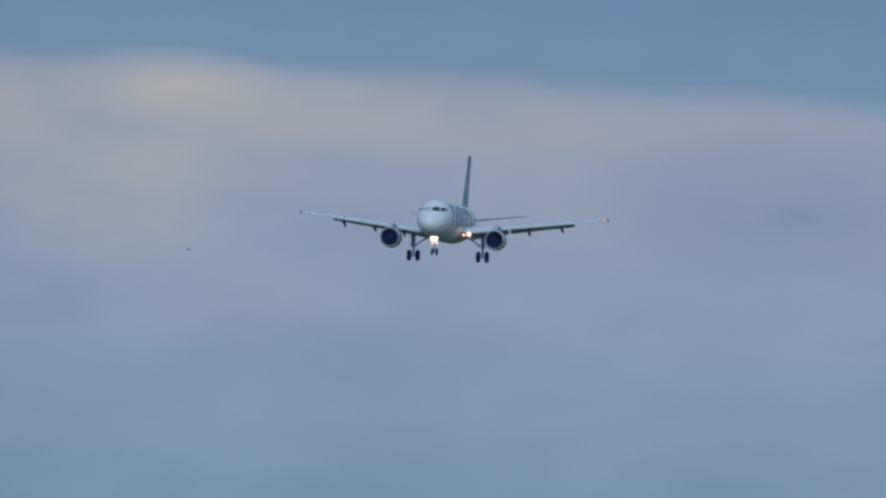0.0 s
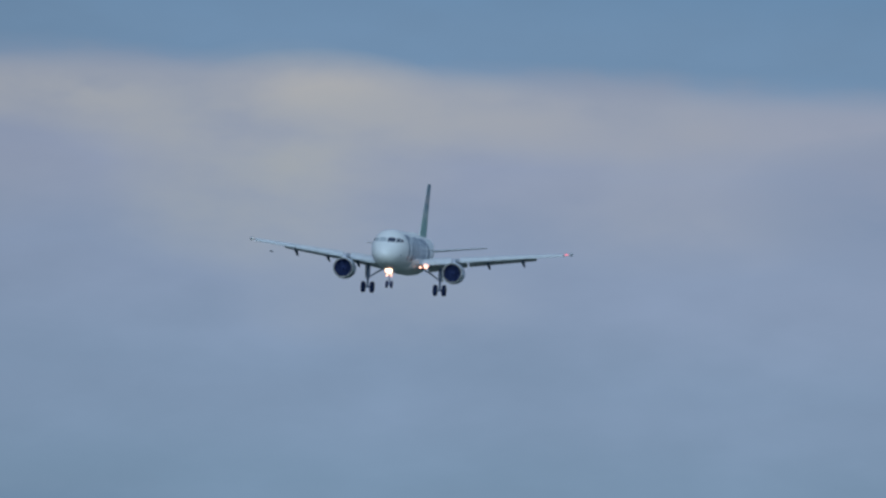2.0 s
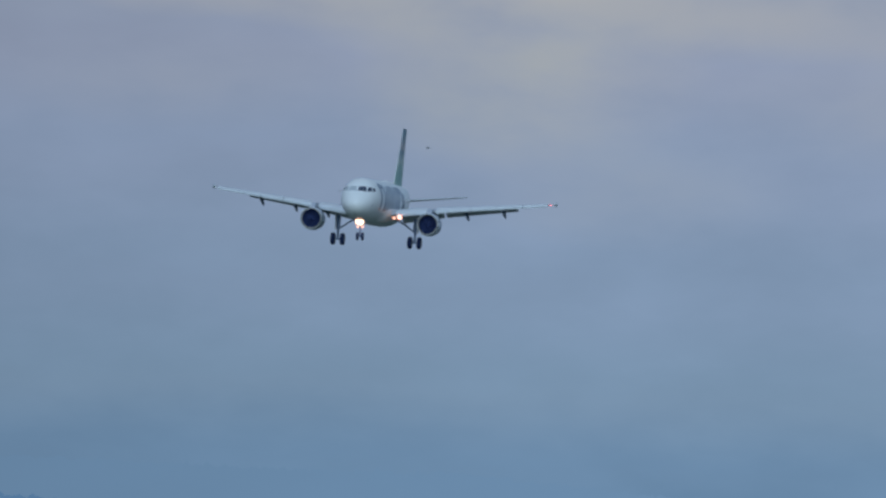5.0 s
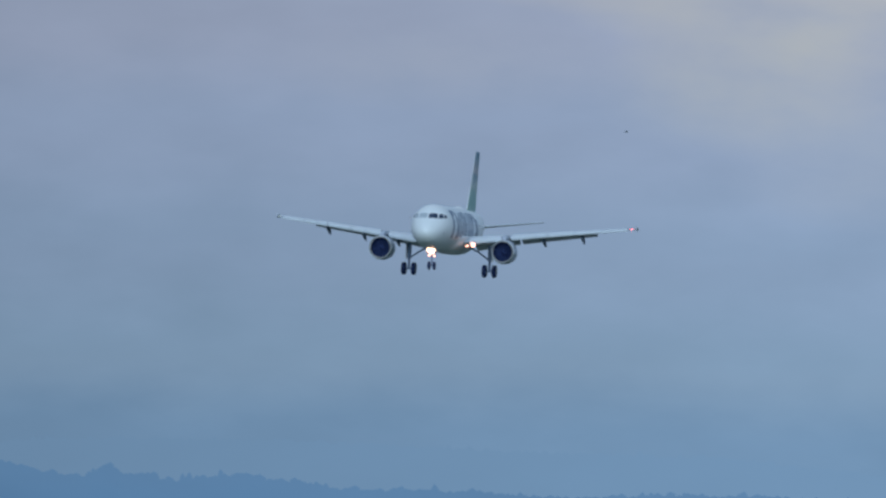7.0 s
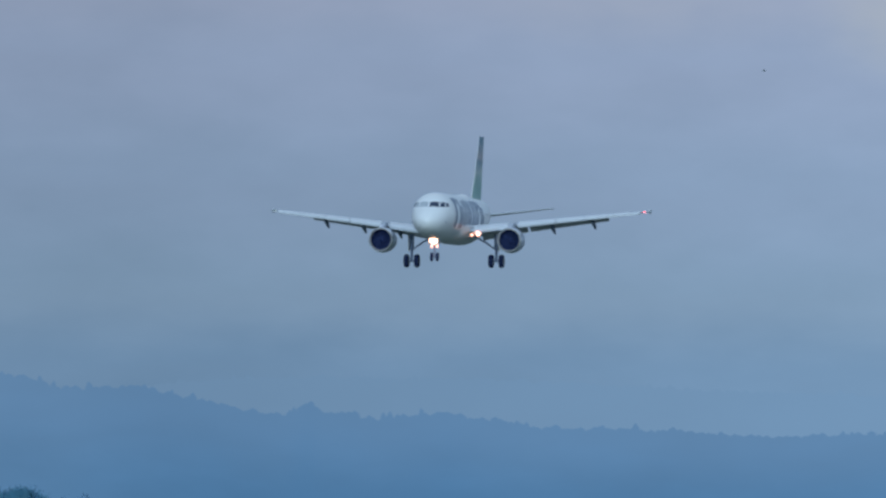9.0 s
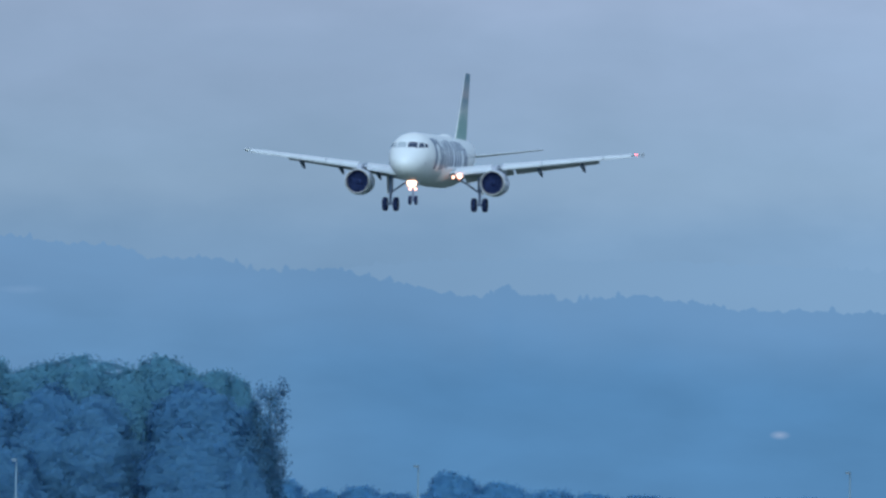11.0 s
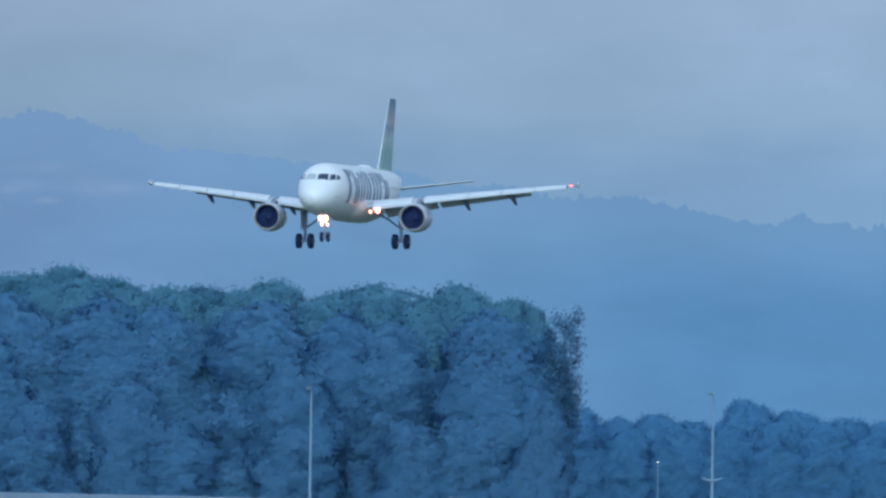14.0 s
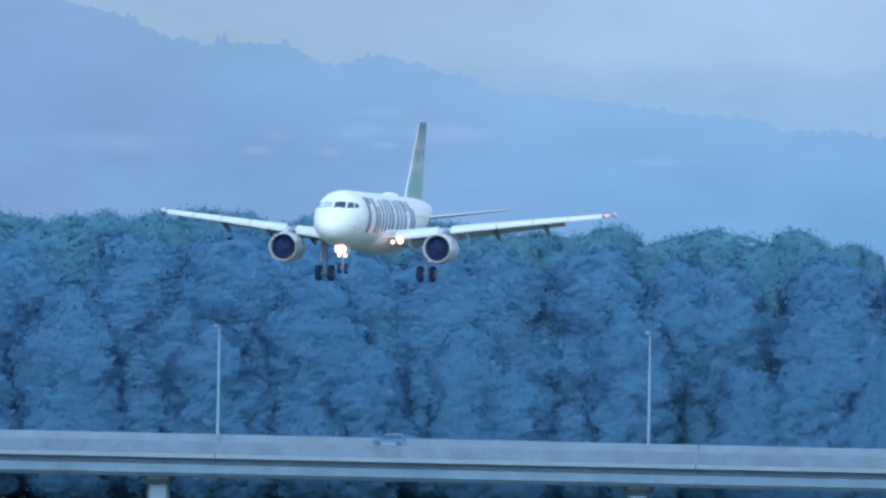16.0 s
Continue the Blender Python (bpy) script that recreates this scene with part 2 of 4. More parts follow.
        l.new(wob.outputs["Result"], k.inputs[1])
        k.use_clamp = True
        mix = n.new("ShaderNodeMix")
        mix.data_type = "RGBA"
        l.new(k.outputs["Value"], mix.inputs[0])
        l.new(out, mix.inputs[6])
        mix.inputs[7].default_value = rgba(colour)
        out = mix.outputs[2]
    # haze painted on: the glow fades to sky colour towards the crest
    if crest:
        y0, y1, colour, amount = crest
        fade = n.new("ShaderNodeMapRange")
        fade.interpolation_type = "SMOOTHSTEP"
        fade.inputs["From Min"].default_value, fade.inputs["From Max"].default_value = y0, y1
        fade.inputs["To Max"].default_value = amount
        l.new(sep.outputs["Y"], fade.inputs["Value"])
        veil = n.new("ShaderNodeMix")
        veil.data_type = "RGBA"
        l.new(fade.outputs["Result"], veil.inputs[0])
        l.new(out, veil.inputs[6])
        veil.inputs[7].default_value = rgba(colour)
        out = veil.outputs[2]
    # the glow of sky and hills rises towards +x to offset the lower exposure
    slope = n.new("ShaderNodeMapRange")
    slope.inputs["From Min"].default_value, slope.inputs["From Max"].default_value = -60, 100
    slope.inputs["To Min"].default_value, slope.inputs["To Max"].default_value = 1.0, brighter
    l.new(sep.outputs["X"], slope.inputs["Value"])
    # and drops towards the hill's high end to offset the higher exposure
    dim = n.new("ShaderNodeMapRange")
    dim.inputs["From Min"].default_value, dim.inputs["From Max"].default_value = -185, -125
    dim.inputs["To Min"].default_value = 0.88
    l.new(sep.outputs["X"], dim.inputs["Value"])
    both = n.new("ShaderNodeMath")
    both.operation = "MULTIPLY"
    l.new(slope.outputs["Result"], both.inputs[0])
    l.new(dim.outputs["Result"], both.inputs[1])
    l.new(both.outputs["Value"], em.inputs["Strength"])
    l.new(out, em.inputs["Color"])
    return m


# ---- mesh helpers ----
def mesh_object(name, verts, faces, material, smooth=False):
    me = bpy.data.meshes.new(name)
    me.from_pydata([tuple(v) for v in verts], [], faces)
    me.update()
    me.materials.append(material)
    if smooth:
        me.polygons.foreach_set("use_smooth", [True] * len(me.polygons))
    return new(name, me)


def part(name, bm, material, parent, label="", smooth=True):
    """Links a bmesh, or (verts, faces), as one mesh under its thing."""
    if isinstance(bm, tuple):
        me = bpy.data.meshes.new(name)
        me.from_pydata([tuple(v) for v in bm[0]], [], bm[1])
        tidy = bmesh.new()
        tidy.from_mesh(me)
        bmesh.ops.recalc_face_normals(tidy, faces=tidy.faces)
        tidy.to_mesh(me)
        tidy.free()
    else:
        me = bpy.data.meshes.new(name)
        bmesh.ops.recalc_face_normals(bm, faces=bm.faces)
        bm.to_mesh(me)
        bm.free()
    me.materials.append(material)
    if smooth:
        me.polygons.foreach_set("use_smooth", [True] * len(me.polygons))
        me.set_sharp_from_angle(angle=radians(38))
    ob = new(name, me)
    ob.parent = parent
    if label:
        tagged(ob, label)
    return ob


def twin(ob, m, parent=None):
    """The same mesh once more, under the same thing."""
    o = new(ob.name.split(".")[0], ob.data)
    o.parent = parent or ob.parent
    o.matrix_basis = m
    return o


def loft(rings, cap=True):
    """Skin over rings of equal length."""
    k = len(rings[0])
    verts = [v for r in rings for v in r]
    faces = []
    for i in range(len(rings) - 1):
        for j in range(k):
            a, b = i * k + j, i * k + (j + 1) % k
            faces.append((a, b, b + k, a + k))
    if cap:
        faces.append(tuple(range(k - 1, -1, -1)))
        faces.append(tuple((len(rings) - 1) * k + j for j in range(k)))
    return verts, faces


def tube(points, radii, k=10):
    """A round bar along points."""
    rings = []
    for i, p in enumerate(points):
        p = Vector(p)
        a = Vector(points[max(i - 1, 0)])
        b = Vector(points[min(i + 1, len(points) - 1)])
        q = (b - a).to_track_quat("Z", "Y")
        rings.append([p + q @ Vector((radii[i] * math.cos(2 * math.pi * j / k), radii[i] * math.sin(2 * math.pi * j / k), 0)) for j in range(k)])
    return loft(rings)


def lathe(profile, k=24, axis="y", centre=(0, 0, 0), cap=False):
    """Turn (along, radius) pairs round an axis."""
    rings = []
    c = Vector(centre)
    for s, r in profile:
        ring = []
        for j in range(k):
            a = 2 * math.pi * j / k
            u, v = r * math.cos(a), r * math.sin(a)
            ring.append(c + (Vector((u, s, v)) if axis == "y" else Vector((s, u, v)) if axis == "x" else Vector((u, v, s))))
        rings.append(ring)
    return loft(rings, cap)


def join(*pieces):
    verts, faces = [], []
    for v, f in pieces:
        o = len(verts)
        verts += list(v)
        faces += [tuple(i + o for i in q) for q in f]
    return verts, faces


def box(x0, x1, y0, y1, z0, z1, bevel=0.0):
    bm = bmesh.new()
    bmesh.ops.create_cube(bm, size=1)
    for v in bm.verts:
        v.co = Vector(((x0 + x1) / 2 + v.co.x * (x1 - x0), (y0 + y1) / 2 + v.co.y * (y1 - y0), (z0 + z1) / 2 + v.co.z * (z1 - z0)))
    if bevel:
        bmesh.ops.bevel(bm, geom=list(bm.edges), offset=bevel, segments=2, affect="EDGES", profile=0.5)
    return bm


# ---- the setting ----
def ground():
    n, size = 40, 12000
    verts = [(-size / 2 + size * i / n, -size / 2 + size * j / n, 0) for j in range(n + 1) for i in range(n + 1)]
    faces = [(j * (n + 1) + i, j * (n + 1) + i + 1, (j + 1) * (n + 1) + i + 1, (j + 1) * (n + 1) + i) for j in range(n) for i in range(n)]
    tagged(mesh_object("ground", verts, faces, GRASS), "flat green meadow land below the flight path", "ground", kind="structure")


def line(points, x):
    """Height on a broken line, eased at its corners."""
    for (x0, z0), (x1, z1) in zip(points, points[1:]):
        if x <= x1:
            u = min(1, max(0, (x - x0) / (x1 - x0)))
            return z0 + (z1 - z0) * u
    return points[-1][1]


NEAR_RIDGE = [(-400, 92), (-240, 88), (-200, 79.5), (-195.5, 78.2), (-190.5, 76.4), (-184, 74.1), (-179.7, 73.5), (-165.5, 73.4), (-162, 71.6), (-157.4, 69.6), (-150, 71.4), (-144, 70.4), (-138.7, 68.7),
              (-134, 67.8), (-130, 65.6), (-121, 65.6), (-113, 64.6), (-107, 63.6), (-100, 62.8), (-88, 62.2), (-83, 60.4), (-72, 60.4), (-64.7, 58.3), (-53.5, 58.8), (-44.5, 57.3), (-35, 55.2),
              (-28, 54.8), (-24.6, 56.2), (-22.5, 55), (-13, 54.3), (-1.3, 55.5), (5, 54.1), (12.4, 53.3), (32, 53.1), (50, 52.3), (64.5, 52.9), (84, 53.1), (132, 49.8), (180, 46), (400, 40)]
FAR_RIDGE = [(-400, 60), (-128, 60), (-70, 60), (-40, 63.5), (0, 64), (45, 62.5), (82, 62), (122, 58), (193, 55), (400, 50)]
HAZE_SPOTS = [(-152.5, 57.9, 2.8, 0.9, (0.36, 0.46, 0.66), 0.2), (-164, 57.4, 4.0, 1.2, (0.36, 0.45, 0.64), 0.25), (-146, 56.2, 2.6, 0.8, (0.34, 0.45, 0.66), 0.5), (-166.6, 55.0, 3.2, 1.0, (0.46, 0.54, 0.71), 0.6), (-155.2, 54.9, 2.6, 0.9, (0.38, 0.49, 0.70), 0.45), (-102.7, 54.3, 4.5, 0.9, (0.3, 0.48, 0.76), 0.35),
              (-188.2, 55.9, 13, 2.4, (0.33, 0.45, 0.68), 0.3), (-147.4, 61.7, 9, 1.4, (0.34, 0.45, 0.69), 0.32), (-137.1, 58.6, 9, 1.8, (0.33, 0.44, 0.69), 0.45), (-150, 58.8, 7, 1.6, (0.34, 0.44, 0.68), 0.18), (-141, 60.2, 6, 1.4, (0.33, 0.44, 0.69), 0.22),
              (20.3, 32.3, 1.8, 0.8, (0.40, 0.50, 0.70), 0.7)]


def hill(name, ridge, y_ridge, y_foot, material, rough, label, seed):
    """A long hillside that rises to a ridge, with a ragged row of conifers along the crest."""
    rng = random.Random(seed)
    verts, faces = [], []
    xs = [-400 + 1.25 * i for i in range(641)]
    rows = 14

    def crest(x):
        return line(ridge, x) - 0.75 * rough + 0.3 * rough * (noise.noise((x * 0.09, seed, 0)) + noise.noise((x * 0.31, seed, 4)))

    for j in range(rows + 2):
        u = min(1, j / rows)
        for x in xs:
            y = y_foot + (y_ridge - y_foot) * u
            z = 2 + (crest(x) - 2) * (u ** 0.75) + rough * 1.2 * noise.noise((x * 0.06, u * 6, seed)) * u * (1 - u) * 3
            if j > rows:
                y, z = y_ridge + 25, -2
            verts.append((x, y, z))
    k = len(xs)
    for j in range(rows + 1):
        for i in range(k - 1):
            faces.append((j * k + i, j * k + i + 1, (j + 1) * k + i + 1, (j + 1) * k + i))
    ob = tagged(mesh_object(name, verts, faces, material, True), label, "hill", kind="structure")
    # rounded crowns and a few taller conifers on the crest
    verts, faces = [], []

    def crest_tree(x, y, foot, tiers):
        for low, high, rad in tiers:
            o = len(verts)
            verts.append((x + rng.uniform(-0.08, 0.08), y, foot + high))
            for q in range(9):
                a = 2 * math.pi * q / 9 + rng.uniform(-0.2, 0.2)
                r = rad * rng.uniform(0.8, 1.15)
                verts.append((x + r * math.cos(a), y + r * math.sin(a), foot + low + rng.uniform(-0.07, 0.07)))
            faces.extend((o, o + 1 + q, o + 1 + (q + 1) % 9) for q in range(9))

    x = -395.0
    while x < 395:
        clump = noise.noise((x * 0.07, seed, 9))
        foot = crest(x) - 0.35
        if rng.random() < 0.07 + max(0, clump) * 0.25:
            tall, wide = rng.uniform(1.5, 3.1) * rough * (1.0 if x < -110 else 0.72), rng.uniform(0.8, 1.35) * rough
            crest_tree(x, y_ridge, foot, [(tall * a, tall * b, wide * r) for a, b, r in ((0.0, 0.55, 1.0), (0.22, 0.76, 0.95), (0.45, 0.9, 0.75), (0.68, 1.0, 0.5))])
        else:
            wide = rng.uniform(0.6, 1.7) * rough
            tall = wide * rng.uniform(0.6, 0.95) + max(0, clump) * 0.7
            crest_tree(x, y_ridge, foot, [(0.0, tall * 0.8, wide), (tall * 0.35, tall * 0.93, wide * 0.86), (tall * 0.62, tall, wide * 0.62)])
        x += rng.uniform(0.25, 0.85)
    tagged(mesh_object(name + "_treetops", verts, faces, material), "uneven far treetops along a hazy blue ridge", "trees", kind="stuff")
    return ob


# hillsides that emit, with distance haze put into their glow colours
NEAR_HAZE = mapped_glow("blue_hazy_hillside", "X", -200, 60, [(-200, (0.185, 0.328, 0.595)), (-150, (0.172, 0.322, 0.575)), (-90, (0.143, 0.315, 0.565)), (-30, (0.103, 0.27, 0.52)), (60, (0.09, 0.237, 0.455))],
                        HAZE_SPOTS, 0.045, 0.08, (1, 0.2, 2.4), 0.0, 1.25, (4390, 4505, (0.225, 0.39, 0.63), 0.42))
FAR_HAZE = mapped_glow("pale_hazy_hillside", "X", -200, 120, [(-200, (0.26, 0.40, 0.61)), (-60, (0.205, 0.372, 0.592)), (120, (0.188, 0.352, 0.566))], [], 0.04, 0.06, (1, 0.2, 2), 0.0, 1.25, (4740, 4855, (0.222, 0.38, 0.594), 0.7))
CLOUDS = [(34, 151.5, 26, 7, (0.56, 0.59, 0.65), 0.8), (60, 150.5, 28, 8, (0.57, 0.60, 0.65), 0.9), (76, 147, 26, 10, (0.54, 0.58, 0.64), 0.7), (103, 151.3, 24, 8, (0.63, 0.63, 0.65), 1.1), (121, 147.5, 30, 9, (0.56, 0.59, 0.64), 0.8),
          (97, 138, 34, 23, (0.53, 0.575, 0.63), 0.85), (86, 130, 28, 13, (0.48, 0.55, 0.64), 0.6), (142, 146.5, 42, 9, (0.52, 0.56, 0.64), 0.8), (168, 144.5, 38, 9, (0.48, 0.53, 0.645), 0.7), (203, 145.5, 32, 8, (0.47, 0.52, 0.66), 0.6),
          (116, 115, 34, 12, (0.42, 0.51, 0.65), 0.6), (165, 129, 40, 12, (0.445, 0.515, 0.645), 0.6), (212, 131, 38, 15, (0.26, 0.38, 0.58), 0.7), (34, 134, 36, 10, (0.44, 0.515, 0.66), 0.5)]
SKY = mapped_glow("evening_cloud_sky", "Z", 50, 190,
                  [(50, (0.18, 0.35, 0.57)), (66, (0.222, 0.38, 0.592)), (80, (0.28, 0.427, 0.618)), (100, (0.318, 0.45, 0.655)), (122, (0.368, 0.48, 0.69)), (140, (0.41, 0.49, 0.675)), (153, (0.405, 0.485, 0.65)), (161, (0.24, 0.40, 0.62)), (190, (0.18, 0.35, 0.58))],
                  CLOUDS, 0.04, 0.05, (1, 1, 2.2), 9.0, 1.22, sink=0.041)


def sky_backdrop():
    n = 24
    verts, faces = [], []
    for i in range(n + 1):
        a = radians(-14 + 28 * i / n)
        for z in (-20, 900):
            verts.append((4970 * math.sin(a), 4970 * math.cos(a), z))
    faces = [(2 * i, 2 * i + 2, 2 * i + 3, 2 * i + 1) for i in range(n)]
    tagged(mesh_object("sky_backdrop", verts, faces, SKY), "blue-grey evening sky with soft warm-lit cloud", "sky", kind="structure")


ground()
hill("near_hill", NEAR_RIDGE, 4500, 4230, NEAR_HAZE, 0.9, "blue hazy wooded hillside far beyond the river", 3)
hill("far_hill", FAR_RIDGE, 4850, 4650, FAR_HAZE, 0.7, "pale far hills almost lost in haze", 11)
sky_backdrop()


# ---- the viaduct ----
BRIDGE_Y = 3876.0
GRADE = -0.0064


def top_z(x):
    return 10.66 + GRADE * (x + 120)


def prism(x0, x1, outline, step=0):
    """A long bar along x with the (y, z) outline, z measured down from the far parapet's top."""
    rings = []
    n = max(1, int((x1 - x0) / step)) if step else 1
    for i in range(n + 1):
        x = x0 + (x1 - x0) * i / n
        rings.append([(x, BRIDGE_Y + y, top_z(x) + z) for y, z in outline])
    return loft(rings)


def viaduct():
    base = tagged(new("viaduct"), "long pale concrete motorway viaduct on columns", "bridge", kind="structure")
    x0, span, count = -355.0, 68.0, 11
    for i in range(count):
        a = x0 + span * i
        b = a + span - 0.12
        part("girder", prism(a, b, [(-6.0, -3.5), (6.0, -3.5), (6.0, -4.1), (7.1, -4.25), (7.15, -5.5), (6.3, -6.05), (-6.3, -6.05), (-7.15, -5.5), (-7.1, -4.25), (-6.0, -4.1)]), CONCRETE_DARK, base, smooth=False)
        part("deck_slab", prism(a, b, [(-8.6, -3.36), (-8.6, -2.55), (8.6, -1.2), (8.6, -2.0), (7.3, -3.49), (-7.3, -3.49)]), CONCRETE, base, smooth=False)
        part("near_parapet", prism(a, b, [(-8.75, -2.75), (-8.75, -1.1), (-8.55, -0.98), (-8.3, -1.1), (-8.2, -2.4), (-8.2, -2.75)]), CONCRETE_PALE, base, smooth=False)
        part("ledge", prism(a, b, [(-8.95, -3.36), (-8.95, -2.84), (-8.78, -2.76), (-8.62, -2.80), (-8.62, -3.36)]), CONCRETE_LEDGE, base, smooth=False)
        part("far_parapet", prism(a, b, [(8.2, -1.25), (8.3, -0.1), (8.45, 0.0), (8.7, 0.0), (8.75, -1.3)]), CONCRETE, base, smooth=False)
        part("road_surface", prism(a, b, [(-8.1, -2.49), (8.1, -1.20), (8.1, -1.26), (-8.1, -2.55)]), ASPHALT, base, smooth=False)
    for i in range(count + 1):
        x = x0 + span * i - 0.06
        part("expansion_joint", join(*(loft([[(x - 0.16, BRIDGE_Y + y, top_z(x) + z) for y, z in o], [(x + 0.16, BRIDGE_Y + y, top_z(x) + z) for y, z in o]])
                     for o in ([(-8.8, -2.6), (-8.8, -1.3), (-8.4, -1.3), (-8.4, -2.6)], [(-7.2, -4.3), (-6.9, -4.25), (-6.9, -5.45), (-7.2, -5.45)]))), CONCRETE_DARK, base, smooth=False)
    for i in range(count):
        cx = -91.3 - 68 * 4 + 68 * i
        z = top_z(cx) - 6.03
        part("column", join(loft([[(cx + sx * w, BRIDGE_Y + sy * d, h) for sx, sy in ((-1, -0.7), (-0.7, -1), (0.7, -1), (1, -0.7), (1, 0.7), (0.7, 1), (-0.7, 1), (-1, 0.7))]
                                  for w, d, h in ((1.9, 2.6, -1), (1.6, 2.2, 1.2), (1.55, 2.2, z - 1.3), (2.1, 4.8, z - 0.4), (2.1, 4.8, z))])), CONCRETE, base)
    return base


def lamp_post(x, bracket=False):
    z = top_z(x)
    post = tagged(new("street_lamp"), "tall slim galvanised lamp post on the viaduct parapet", "street lamp", group="lamps along the viaduct")
    post.location = (x, BRIDGE_Y + 8.57, z)
    h = 25.95 - z
    part("base_plate", box(-0.3, 0.3, -0.12, 0.12, 0.0, 0.1, 0.02), STEEL, post, smooth=False)
    part("pole", tube([(0, 0, 0.08), (0, 0, h * 0.4), (0, 0, h * 0.8), (0, 0, h)], [0.22, 0.19, 0.15, 0.12], 12), GALVANISED, post)
    part("arm", tube([(0, 0, h - 0.05), (-0.15, -0.5, h + 0.2), (-0.3, -1.4, h + 0.3)], [0.08, 0.07, 0.06], 8), GALVANISED, post)
    head = part("lamp_head", loft([[(-0.3 + w * math.cos(a), y + 0.0, h + 0.3 + hh * math.sin(a)) for a in [2 * math.pi * q / 10 for q in range(10)]]
                                   for y, w, hh in ((-1.2, 0.12, 0.08), (-1.5, 0.42, 0.17), (-2.1, 0.45, 0.17), (-2.4, 0.2, 0.08))]), GALVANISED, post)
    part("lens", box(-0.6, 0.0, -2.15, -1.45, h + 0.1, h + 0.16, 0.02), HEADLAMP, head, "clear glass lamp lens")
    if bracket:
        part("crossarm", tube([(-1.45, -0.1, 4.20), (-0.5, -0.1, 3.90), (0, -0.1, 3.85), (0.5, -0.1, 3.90), (1.45, -0.1, 4.20)], [0.1, 0.16, 0.2, 0.16, 0.1], 8), GALVANISED, post, "pale crossarm")
    return post


def yard_lamp():
    post = tagged(new("yard_lamp"), "small white lamp on a pole before the far grove", "lamp")
    post.location = (-43.4, 4126, 0)
    part("pole", tube([(0, 0, 0), (0, 0, 8), (0, 0, 15.9)], [0.12, 0.1, 0.07], 8), GALVANISED, post)
    part("lamp_head", lathe([(-0.14, 0.05), (-0.1, 0.13), (0.03, 0.15), (0.12, 0.05)], 12, "z", (0, 0, 16.0), True), LAMP_WHITE, post, "glowing white lamp head")


viaduct()
yard_lamp()
for _x in (-213.6, -151.4, -90.2, -33.15, 28.1, 90.4):
    lamp_post(_x, bracket=abs(_x + 33) < 1)


# ---- trees ----
def crown_width(u):
    """Half-width of a crown at the height fraction u: full below, with a broad rounded top."""
    return 7.4 * max(0.0, 1 - abs(2 * u - 0.88) ** 3) ** 0.5


def tree_meshes(seed, leaf_count, leaf_size):
    """Trunk and crown of a 37 m broadleaf tree: limbs, a lumpy leafy body, and billows of small leaves standing off it.
    The crown comes as vertices, faces and soft normals, fringe and body apart."""
    rng = np.random.default_rng(seed)
    limbs = [tube([(0, 0, 0), (0.2, 0.1, 9), (-0.2, 0.2, 20), (0.2, 0, 30), (0.1, 0, 35)], [0.75, 0.58, 0.42, 0.22, 0.06], 8)]
    for i in range(12):
        z, a = 6 + 2.4 * i, i * 2.4
        limbs.append(tube([(0, 0, z), (2 * math.cos(a), 2 * math.sin(a), z + 1.6), (4.4 * math.cos(a), 4.4 * math.sin(a), z + 2.6)], [0.2, 0.13, 0.05], 6))
    low, high = 1.5, 36.2

    def skin(u, a):
        w = crown_width(u * 0.94)
        z = low + (high - low) * u
        x, y = w * math.cos(a), w * math.sin(a)
        lumps = 0.42 * noise.noise((x * 0.12, y * 0.12, z * 0.13 + seed * 7.3)) + 0.2 * noise.noise((x * 0.33, y * 0.33, z * 0.3 + seed * 2.9))
        return w * (0.9 + lumps), z + max(0.0, u - 0.5) * 3.0 * noise.noise((x * 0.25, y * 0.25, seed * 5.1))

    # billows: rounded masses of leaves, smaller towards the top
    clumps = 140
    centres, sizes, outs = [], [], []
    for i in range(clumps):
        u = 0.03 + 0.97 * (1 - (1 - (i + 0.5) / clumps) ** 1.2)
        a = i * 2.399 + rng.normal(0, 0.3)
        w, z = skin(u, a)
        size = (1.2 + 1.5 * rng.random() ** 1.6) * (1.0 if u < 0.8 else 0.75)
        out = np.array(Vector((math.cos(a), math.sin(a), 0.1 + max(0, u - 0.7) * 4)).normalized())
        centres.append(np.array((w * math.cos(a), w * math.sin(a), z)) - out * size * (0.62 + 0.25 * rng.random()))
        sizes.append(size)
        outs.append(out)
    centres, sizes = np.array(centres), np.array(sizes)
    # the leafy body: a smooth skin drawn over the billows
    rows, turns = 52, 44
    rings = []
    for j in range(rows + 1):
        ring = []
        for q in range(turns):
            a = 2 * math.pi * (q + 0.5 * (j % 2)) / turns
            way = np.array((math.cos(a), math.sin(a), 0.0))
            w, z = skin(j / rows, a)
            offset = centres - np.array((0.0, 0.0, z))
            along = offset @ way
            room = (0.95 * sizes) ** 2 - (np.sum(offset * offset, axis=1) - along ** 2)
            reach = np.where(room > 0, along + np.sqrt(np.maximum(room, 0)), 0.0)
            r = max(w * 0.9, float(reach.max())) if 0 < j < rows else w * 0.4
            at = (r * way[0] * 0.55 + seed, r * way[1] * 0.55, z * 0.55)
            r += 0.5 * noise.noise(at) + 0.36 * noise.noise((at[0] * 2.7, at[1] * 2.7, at[2] * 2.7))
            ring.append(way * r + np.array((0.0, 0.0, z)))
        rings.append(ring)
    grid = np.array(rings)
    across = np.roll(grid, -1, axis=1) - np.roll(grid, 1, axis=1)
    upward = np.gradient(grid, axis=0)
    tilt = np.cross(across, upward)
    tilt /= np.linalg.norm(tilt, axis=2)[:, :, None] + 1e-9
    axis_way = grid * np.array((1, 1, 0))
